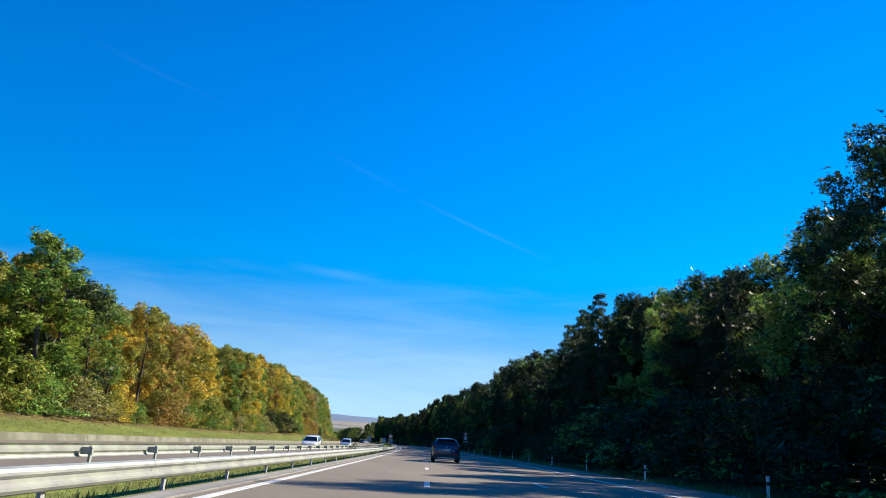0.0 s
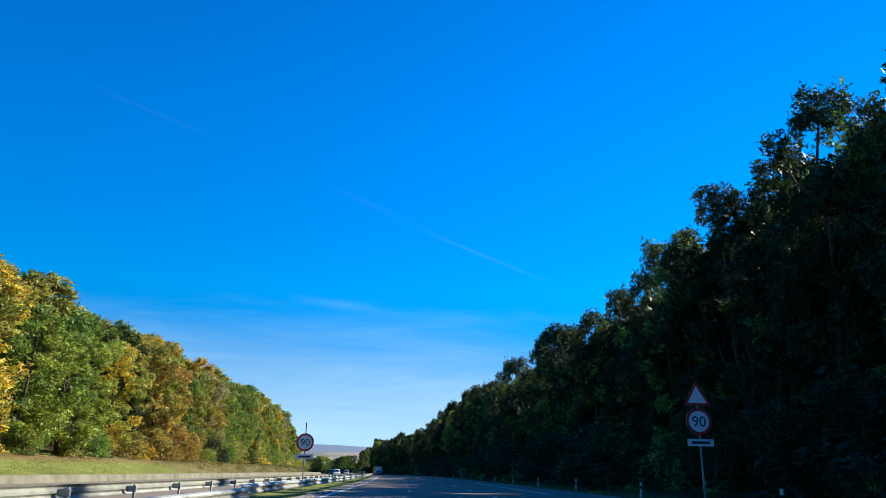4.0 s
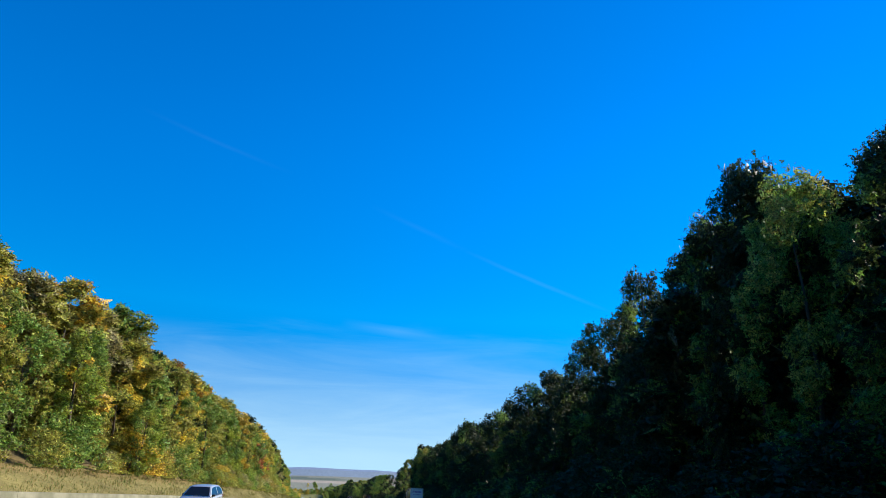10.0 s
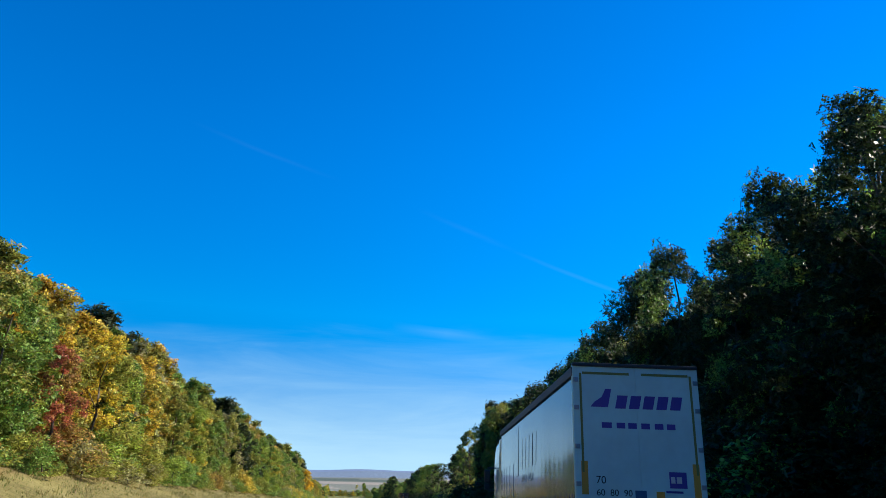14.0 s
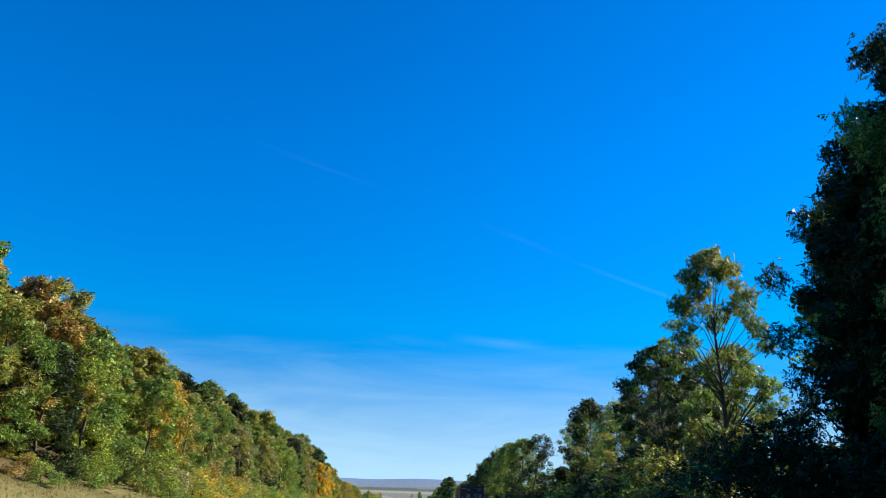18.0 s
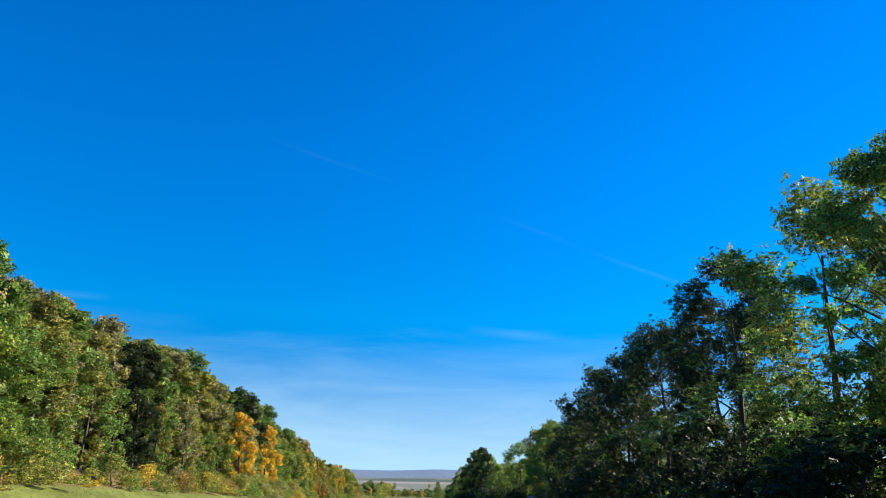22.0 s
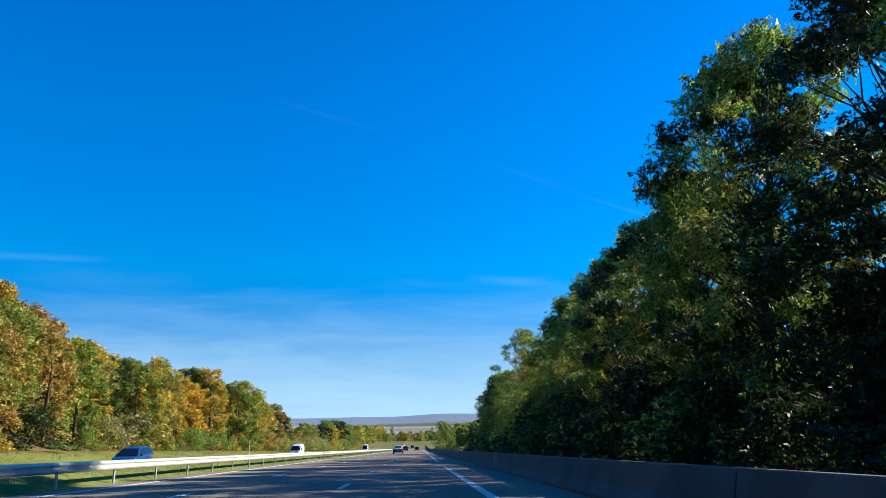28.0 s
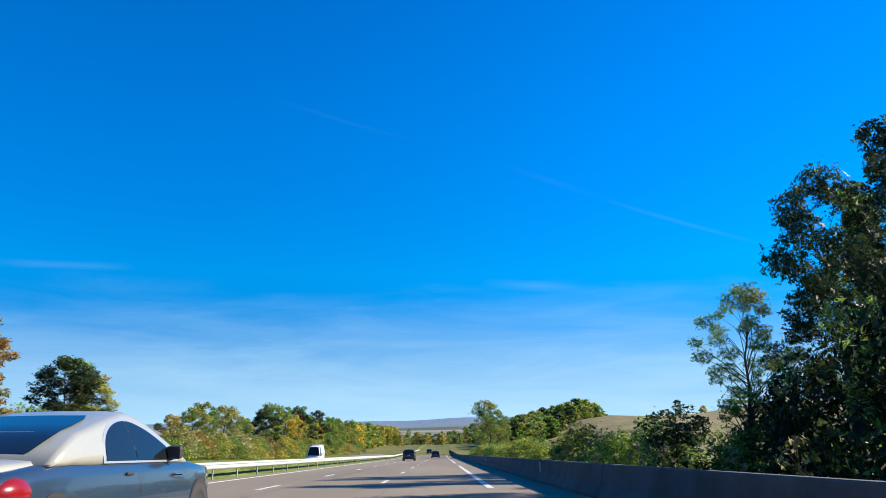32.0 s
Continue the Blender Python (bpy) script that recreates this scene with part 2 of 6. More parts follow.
LEAF_COLOURS = {
    "green": (0.130, 0.210, 0.040),
    # near-black green: the shade of the right-hand wood is put into this colour
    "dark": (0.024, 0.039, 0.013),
    "olive": (0.245, 0.245, 0.045),
    "lime": (0.22, 0.28, 0.04),
    "yellow": (0.44, 0.32, 0.04),
    "orange": (0.52, 0.305, 0.040),
    "gilt": (0.64, 0.44, 0.035),
    "rust": (0.30, 0.200, 0.05),
    "red": (0.40, 0.150, 0.070),
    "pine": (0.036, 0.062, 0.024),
    "grey": (0.255, 0.240, 0.105),
}
LEAVES = {}


def leaves_of(colour, cell):
    """The leaf material of a colour; cell is how many leaves go to a metre."""
    if (colour, cell) not in LEAVES:
        LEAVES[colour, cell] = leaf(colour + "_leaf", LEAF_COLOURS[colour], cell)
    return LEAVES[colour, cell]


# ---- the lie of the land ----
# the motorway: s runs along its left edge line, off to the right of it, z follows the grade
HS = [-408, 0, 102, 204, 306, 408, 476, 544, 612, 680, 748, 816, 884, 952, 1020, 6800]
HA = [18.75, 16.24, 14.98, 12.88, 11.03, 9.02, 6.74, 4.62, 2.89, 2.23, 1.25, 0.56, 0.24, -0.59, 0.0, 0.0]
ZS = [-400, 0, 136, 272, 408, 544, 680, 816, 951, 1087, 1250, 1420, 1600, 2000, 6000]
ZZ = [16.36, -0.44, -6.22, -11.66, -17.34, -23.55, -29.64, -35.39, -41.55, -47.36, -54.35, -59.85, -62.85, -63.85, -63.85]
ss = np.arange(-400, 6001, 2.0)
aa = np.radians(np.interp(ss, HS, HA))
xx, yy = np.cumsum(np.sin(aa) * 2), np.cumsum(np.cos(aa) * 2)
xx += 0.453 - xx[200]
yy += -0.234 - yy[200]


def heading(s):
    return float(np.interp(s, ss, aa))


def road_z(s):
    return np.interp(s, ZS, ZZ)


def lane(s, off, h=0.0):
    """A place by the road's own measures; far from the road the cross direction turns to plain x."""
    a = np.interp(s, ss, aa)
    near = np.clip(off, -250, 250)
    x = np.interp(s, ss, xx) + np.cos(a) * near + (off - near)
    y = np.interp(s, ss, yy) - np.sin(a) * near
    return x, y, road_z(s) + h


def lane_pose(s, off, h=0.0, turn=0.0):
    """A pose on the road with y ahead and the grade's tilt."""
    x, y, z = (float(v) for v in lane(s, off, h))
    grade = math.degrees(math.atan((float(road_z(s + 4)) - float(road_z(s - 4))) / 8))
    return pose(x, y, z, grade, 0, -math.degrees(heading(s)) + turn)


def step(v, a, b):
    t = np.clip((v - a) / (b - a), 0, 1)
    return t * t * (3 - 2 * t)


def relief(s, off):
    """Height of the ground above the road's level."""
    s, off = np.broadcast_arrays(np.asarray(s, float), np.asarray(off, float))
    # left: bank and wooded hillside
    bank = np.interp(s, [-300, 120, 230, 380, 510, 845, 1050, 1180, 1300], [1.5, 1.5, 2.0, 2.5, 3.2, 1.9, 1.2, 0.8, 0.4])
    slope = np.interp(s, [-300, 200, 500, 850, 1000, 1150, 1300], [0.18, 0.25, 0.42, 0.55, 0.35, 0.12, 0.0])
    left = step(-off, 18.8, 30.5) * bank + np.clip(-off - 31, 0, 60) * slope
    # right: level verge, then falling away towards the valley
    fall = np.interp(s, [-300, 650, 850, 1000, 1100, 1500], [0.03, 0.02, -0.10, -0.16, -0.24, -0.05])
    right = np.clip(off - 17, 0, 45) * fall
    # a field rising to a crest beyond the valley on the right
    hill = 28.0 * np.exp(-((s - 1540) / 150) ** 2 - ((off - 240) / 115) ** 2) + 13.0 * np.exp(-((s - 1490) / 110) ** 2 - ((off - 95) / 48) ** 2)
    med = (-0.12 + 0.52 * step(s, 845, 880)) * np.exp(-((off + 2.8) / 1.05) ** 2)
    return left + right + hill + med - 0.04 - 0.25 * step(off, 14.3, 16) * step(20 - off, 0, 3)


def ground_z(s, off):
    z = road_z(s) + relief(s, off)
    far = step(s, 1500, 2600)
    plain = -70 + 3 * np.sin(s / 310.0) + 2 * np.sin(off / 270.0)
    z = z * (1 - far) + plain * far
    ridge = step(s + 0.10 * np.abs(off), 3050, 4350) * (24 + 5 * np.sin(off / 420.0 + 1) + 3 * np.sin(off / 170.0) + 2 * np.sin(off / 67.0))
    return z + ridge


def tree_z(s, off):
    return float(ground_z(s, off)) - 0.1


def mesh_of(name, verts, faces, mats, smooth=False, index=None):
    me = bpy.data.meshes.new(name)
    me.from_pydata([tuple(map(float, v)) for v in verts], [], [tuple(int(i) for i in f) for f in faces])
    for m in (mats if isinstance(mats, (list, tuple)) else [mats]):
        me.materials.append(m)
    if index is not None:
        me.polygons.foreach_set("material_index", np.asarray(index, np.int32))
    if smooth:
        me.shade_smooth()
    me.update()
    return me


def grid_mesh(name, s_list, o_list, height, mat, smooth=True):
    s_arr, o_arr = np.meshgrid(s_list, o_list, indexing="ij")
    x, y, z = lane(s_arr, o_arr)
    z = height(s_arr, o_arr)
    v = np.stack([x, y, z], -1).reshape(-1, 3)
    n, m = len(s_list), len(o_list)
    f = [(i * m + j, i * m + j + 1, (i + 1) * m + j + 1, (i + 1) * m + j) for i in range(n - 1) for j in range(m - 1)]
    return mesh_of(name, v, f, mat, smooth)


def extrude_road(name, s_list, profile, mat, closed=False, smooth=False):
    """A profile of (off, h) points swept along the road."""
    prof = np.array(profile, float)
    s_arr = np.asarray(s_list, float)
    m, n = len(prof), len(s_arr)
    x, y, z = lane(s_arr[:, None], prof[None, :, 0], prof[None, :, 1])
    v = np.stack(np.broadcast_arrays(x, y, z), -1).reshape(-1, 3)
    k = m if closed else m - 1
    f = [(i * m + j, i * m + (j + 1) % m, (i + 1) * m + (j + 1) % m, (i + 1) * m + j) for i in range(n - 1) for j in range(k)]
    if closed:
        f += [tuple(range(m))[::-1], tuple((n - 1) * m + j for j in range(m))]
    return mesh_of(name, v, f, mat, smooth)


# ---- ground ----
# grass, woodland floor, ploughed fields and distance with haze put into its colour, by place
def make_ground_material():
    m = bpy.data.materials.new("land")
    m.use_nodes = True
    nt = m.node_tree
    b = nt.nodes["Principled BSDF"]
    b.inputs["Roughness"].default_value = 0.95
    b.inputs["Specular IOR Level"].default_value = 0.1
    at = nt.nodes.new("ShaderNodeVertexColor")
    at.layer_name = "cover"
    tc = nt.nodes.new("ShaderNodeTexCoord")
    n1, n2 = nt.nodes.new("ShaderNodeTexNoise"), nt.nodes.new("ShaderNodeTexNoise")
    n1.inputs["Scale"].default_value, n1.inputs["Detail"].default_value = 0.12, 6
    n2.inputs["Scale"].default_value, n2.inputs["Detail"].default_value = 2.2, 6
    hs = nt.nodes.new("ShaderNodeHueSaturation")
    add = nt.nodes.new("ShaderNodeMath")
    mr = nt.nodes.new("ShaderNodeMapRange")
    mr.inputs["From Min"].default_value, mr.inputs["From Max"].default_value = 0.6, 1.4
    mr.inputs["To Min"].default_value, mr.inputs["To Max"].default_value = 0.45, 1.55
    for n in (n1, n2):
        nt.links.new(tc.outputs["Object"], n.inputs["Vector"])
    nt.links.new(n1.outputs[0], add.inputs[0])
    nt.links.new(n2.outputs[0], add.inputs[1])
    nt.links.new(add.outputs[0], mr.inputs["Value"])
    nt.links.new(at.outputs[0], hs.inputs["Color"])
    nt.links.new(mr.outputs[0], hs.inputs["Value"])
    nt.links.new(hs.outputs[0], b.inputs["Base Color"])
    bp = nt.nodes.new("ShaderNodeBump")
    bp.inputs["Strength"].default_value, bp.inputs["Distance"].default_value = 0.9, 0.15
    nt.links.new(n2.outputs[0], bp.inputs["Height"])
    nt.links.new(bp.outputs[0], b.inputs["Normal"])
    return m


s_ground = np.concatenate([np.arange(-320, 1300, 8), np.arange(1300, 1900, 20), np.arange(1900, 4900, 75)])
o_ground = np.array([-3200, -2600, -2000, -1500, -1100, -800, -560, -400, -290, -210, -150, -110, -90, -75, -62, -52, -44, -38, -34, -31, -28.5, -26, -23.5, -21, -19, -18,
                     -12, -4.6, -3.8, -3.2, -2.6, -2, -1.4, -0.9, 5, 13.6, 14.4, 15.2, 16.2, 17.5, 19, 21, 24, 28, 33, 40, 50, 62, 80, 105, 135, 170, 205, 240, 275, 310, 345, 385, 430, 490, 570,
                     680, 850, 1100, 1500, 2000, 2600, 3200.0])
ground_mesh = grid_mesh("ground", s_ground, o_ground, ground_z, make_ground_material())
sg, og = np.meshgrid(s_ground, o_ground, indexing="ij")
sg, og = sg.ravel(), og.ravel()
cover = np.zeros((len(sg), 4))
cover[:] = (0.062, 0.050, 0.026, 1)                                              # woodland litter
grass_l = (og < -0.5) & (og > -27) & (sg < 1400)
cover[grass_l] = (0.145, 0.17, 0.038, 1)
dry = (og < -18) & (og > -27) & (sg > 230) & (sg < 700)
cover[dry] = (0.150, 0.132, 0.050, 1)
cover[(og <= -27) & (og > -32)] = (0.17, 0.125, 0.052, 1)                          # dry bramble edge
cover[(og > 13) & (og < 19)] = (0.085, 0.095, 0.030, 1)
cover[(sg > 1120) & (og > 15) & (og < 60)] = (0.10, 0.12, 0.035, 1)
cover[(sg > 1120) & (og >= 60)] = (0.19, 0.165, 0.085, 1)                          # stubble field
cover[(sg > 1300) & (og > -30) & (og < 62)] = (0.13, 0.135, 0.045, 1)
cover[(sg > 1250) & (og <= -30)] = (0.12, 0.12, 0.045, 1)
plots = np.sin(sg / 95.0 + np.floor(og / 180.0)) + np.sin(np.floor(og / 130.0) * 2.1)
away = ((og > 80) | (og < -105)) & (sg < 1120)
cover[away & (plots > 0.2)] = (0.10, 0.125, 0.04, 1)
cover[away & (plots <= 0.2)] = (0.20, 0.165, 0.09, 1)
farm = sg > 1850
patch = np.sin(sg / 160.0) * np.sin(og / 210.0 + sg / 700.0)
cover[farm & (patch > 0.1)] = (0.25, 0.225, 0.19, 1)
cover[farm & (patch <= 0.1)] = (0.15, 0.165, 0.135, 1)
cover[farm & (patch < -0.6)] = (0.07, 0.095, 0.08, 1)
# far land and hills tinted blue: distance haze painted into the ground colour
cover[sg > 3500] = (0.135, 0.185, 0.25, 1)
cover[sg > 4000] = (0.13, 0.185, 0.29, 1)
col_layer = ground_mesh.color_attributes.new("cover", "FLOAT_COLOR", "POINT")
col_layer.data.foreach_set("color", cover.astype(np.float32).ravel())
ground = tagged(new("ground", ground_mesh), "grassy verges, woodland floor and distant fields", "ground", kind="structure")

# ---- road ----
s_road = np.arange(-240, 1572, 6.0)
road = tagged(new("road", extrude_road("road", s_road, [(-1.0, -0.3), (-1.0, 0.0), (5.0, 0.02), (13.5, 0.0), (13.5, -0.3)], asphalt)),
              "sun-bleached grey asphalt motorway with three lanes and shoulder", "road", kind="structure")
road_far = tagged(new("road_opposite", extrude_road("road_opposite", s_road, [(-18.3, -0.3), (-18.3, 0.0), (-10.0, 0.02), (-4.6, 0.0), (-4.6, -0.3)], asphalt)),
                  "grey asphalt opposite carriageway beyond the median", "road", kind="structure")


gutter = tagged(new("gutter", extrude_road("gutter", np.arange(-60, 320, 6.0), [(-0.80, -0.05), (-0.80, 0.03), (-0.58, 0.012), (-0.36, 0.03), (-0.36, -0.05)], concrete, closed=True)),
                "pale concrete drainage gutter beside the edge line", "gutter", kind="structure")


def part(name, me, parent=None, label="", m=None):
    """One mesh object under a thing or a part."""
    ob = new(name, me)
    if parent is not None:
        ob.parent = parent
    if m is not None:
        ob.matrix_basis = m
    if label:
        ob["label"] = label
    return ob


def strip(name, parent, s0, s1, off, wide=0.18, h=0.012):
    part(name, extrude_road(name, np.linspace(s0, s1, max(2, int((s1 - s0) / 6) + 1)), [(off - wide / 2, h), (off - wide / 2, h + 0.006), (off + wide / 2, h + 0.006), (off + wide / 2, h)], white_paint), parent)


for a in range(-60, 1500, 60):
    strip("edge_line", road, a, a + 60, 0.0, 0.2, 0.008)
    strip("edge_line", road_far, a, a + 60, -5.4, 0.2, 0.008)
for a in range(-52, 1450, 52):
    strip("shoulder_dash", road, a + 17, a + 56, 10.55, 0.22, 0.012)
dash = mesh_of("lane_dash", [(-.075, 0, 0), (.075, 0, 0), (.075, 3, 0), (-.075, 3, 0), (-.075, 0, .006), (.075, 0, .006), (.075, 3, .006), (-.075, 3, .006)],
               [(4, 5, 6, 7), (0, 1, 5, 4), (1, 2, 6, 5), (2, 3, 7, 6), (3, 0, 4, 7)], white_paint)
for k in range(-4, 112):
    for off in (3.5, 7.0):
        part("lane_dash", dash, road, m=lane_pose(k * 13.0 + 1.5 + off, off, 0.019))

# ---- guard rails and walls ----
def w_beam(off, face, top=0.75):
    """The waved cross-section of a rail, bulging towards face (+1 right, -1 left)."""
    pts = [(0.0, top), (0.05, top - 0.02), (0.08, top - 0.06), (0.08, top - 0.09), (0.02, top - 0.13), (0.02, top - 0.18), (0.08, top - 0.22), (0.08, top - 0.25), (0.05, top - 0.29), (0.0, top - 0.31)]
    outer = [(off + face * x, z) for x, z in pts]
    inner = [(off + face * (x - 0.008), z) for x, z in pts[::-1]]
    return outer + inner


def box_mesh(name, size, mat, centre=(0, 0, 0), chamfer=0.0):
    bm = bmesh.new()
    bmesh.ops.create_cube(bm, size=1.0)
    for v in bm.verts:
        v.co = Vector((v.co.x * size[0] + centre[0], v.co.y * size[1] + centre[1], v.co.z * size[2] + centre[2]))
    if chamfer:
        bmesh.ops.bevel(bm, geom=bm.edges[:], offset=chamfer, segments=2, affect="EDGES", profile=0.6)
    me = bpy.data.meshes.new(name)
    bm.to_mesh(me)
    bm.free()
    me.materials.append(mat)
    return me


post_mesh = box_mesh("post", (0.055, 0.10, 0.95), zinc_dull, (0, 0, 0.22), 0.006)
spacer_mesh = box_mesh("spacer", (0.26, 0.09, 0.16), zinc_dull, (0.02, 0, 0.58), 0.012)


def guard_rail(label, off, face, s0, s1, gap, spacers=False, seg=12.0, top=0.75, steel=zinc):
    rail = tagged(new("guard_rail"), label, "guard rail")
    s = s0
    while s < s1 - 1:
        e = min(s + seg, s1)
        # each beam laps the next one by a hand's width
        part("rail_beam", extrude_road("rail_beam", np.linspace(s, e + 0.25, 4), w_beam(off + face * 0.004 * (int(s / seg) % 2), face, top), steel, closed=True), rail)
        s = e
    for k in range(int((s1 - s0) / gap)):
        p = lane_pose(s0 + k * gap + 0.8, off - face * (0.19 if spacers else 0.045), top - 0.75)
        part("post", post_mesh, rail, m=p)
        if spacers:
            part("spacer", spacer_mesh, rail, m=p @ pose(face * 0.10, 0, 0, 0, 0, 0))
    return rail


guard_rail("galvanised steel guard rail along the median edge", -0.98, 1, -24, 156, 4.0, top=0.52)
guard_rail("galvanised steel guard rail with bracketed posts on the far median edge", -4.35, -1, -24, 312, 4.0, spacers=True, top=0.60)
guard_rail("galvanised steel guard rail beside the sunny carriageway", -1.15, 1, 876, 1440, 4.0, steel=zinc_light)
tagged(new("guard_rail", extrude_road("guard_rail", np.arange(156, 877, 12.0), w_beam(-1.15, 1, 0.6), zinc, closed=True)), "long galvanised steel median guard rail", "guard rail")

wall = tagged(new("wall_low", None), "lichen-stained concrete low wall at the foot of the bank", "wall", kind="structure")
for k in range(-5, 52):
    wall_h = float(np.interp(k * 12.0, [100, 230, 290, 340], [0.40, 0.52, 0.52, 0.64]))
    part("wall_panel", extrude_road("wall_panel", [k * 12.0, k * 12 + 6.0, k * 12 + 11.97], [(-18.75, -0.2), (-18.72, wall_h - 0.03), (-18.60, wall_h), (-18.50, wall_h - 0.03), (-18.42, -0.2)], mossy_concrete, closed=True), wall)

barrier = tagged(new("wall_barrier", None), "grey weathered concrete safety barrier along the shoulder, colour darkened for shade", "barrier", kind="structure")
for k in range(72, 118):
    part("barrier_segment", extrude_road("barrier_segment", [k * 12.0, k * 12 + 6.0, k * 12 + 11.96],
         [(12.50, -0.1), (12.50, 0.08), (12.66, 0.30), (12.74, 0.72), (12.76, 0.74), (12.88, 0.74), (12.90, 0.72), (12.98, 0.30), (13.14, 0.08), (13.14, -0.1)], grimy_shade_concrete, closed=True), barrier)

# ---- trees ----
def tube(points, radii, sides=6):
    """A tapered branch as vertices and faces."""
    v, f = [], []
    for i, (p, r) in enumerate(zip(points, radii)):
        d = Vector(points[min(i + 1, len(points) - 1)]) - Vector(points[max(i - 1, 0)])
        q = d.to_track_quat("Z", "Y")
        for k in range(sides):
            a = 2 * math.pi * k / sides
            v.append(Vector(p) + q @ Vector((math.cos(a) * r, math.sin(a) * r, 0)))
    for i in range(len(points) - 1):
        for k in range(sides):
            f.append((i * sides + k, i * sides + (k + 1) % sides, (i + 1) * sides + (k + 1) % sides, (i + 1) * sides + k))
    return v, f


def leaf_cloud(rng, centres, radii, count, size, droop=0.2, flat=1.0, stray=0.14):
    """Many small folded leaf sprays on and in the clumps: vertices and faces."""
    centres, radii = np.array(centres), np.array(radii)
    pick = rng.choice(len(centres), count, p=radii ** 2 / (radii ** 2).sum())
    d = rng.normal(size=(count, 3))
    d /= np.linalg.norm(d, axis=1)[:, None]
    rad = radii[pick] * rng.uniform(0.15, 1.0, count) ** 0.5 * np.where(rng.random(count) < stray, rng.uniform(1.0, 1.55, count), 1.0)
    c = centres[pick] + d * rad[:, None] * np.array([1, 1, 0.8 * flat])
    u = rng.normal(size=(count, 3))
    u[:, 2] = u[:, 2] * 0.6 - droop
    u /= np.linalg.norm(u, axis=1)[:, None]
    n = d * 0.7 + rng.normal(size=(count, 3)) * 0.7 + np.array([0, 0, 0.4])
    w = np.cross(u, n)
    w /= np.linalg.norm(w, axis=1)[:, None] + 1e-9
    n = np.cross(w, u)
    sz = size * rng.uniform(0.6, 1.4, count)[:, None]
    a = c - u * sz * 0.55 + w * sz * 0.30
    b = c + u * sz * 0.75 + n * sz * rng.uniform(-0.3, 0.3, count)[:, None]
    e = c - u * sz * 0.35 - w * sz * 0.42
    verts = np.stack([a, b, e], 1).reshape(-1, 3)
    faces = np.arange(count * 3).reshape(-1, 3)
    return verts, faces


def make_mesh(name, verts, faces, mats, index=None):
    me = bpy.data.meshes.new(name)
    me.vertices.add(len(verts))
    me.vertices.foreach_set("co", np.asarray(verts, np.float32).ravel())
    faces = np.asarray(faces, np.int32)
    me.loops.add(faces.size)
    me.loops.foreach_set("vertex_index", faces.ravel())
    me.polygons.add(len(faces))
    me.polygons.foreach_set("loop_start", np.arange(0, faces.size, faces.shape[1], dtype=np.int32))
    me.polygons.foreach_set("loop_total", np.full(len(faces), faces.shape[1], np.int32))
    for m in mats:
        me.materials.append(m)
    if index is not None:
        me.polygons.foreach_set("material_index", np.asarray(index, np.int32))
    me.update(calc_edges=True)
    me.validate()
    return me


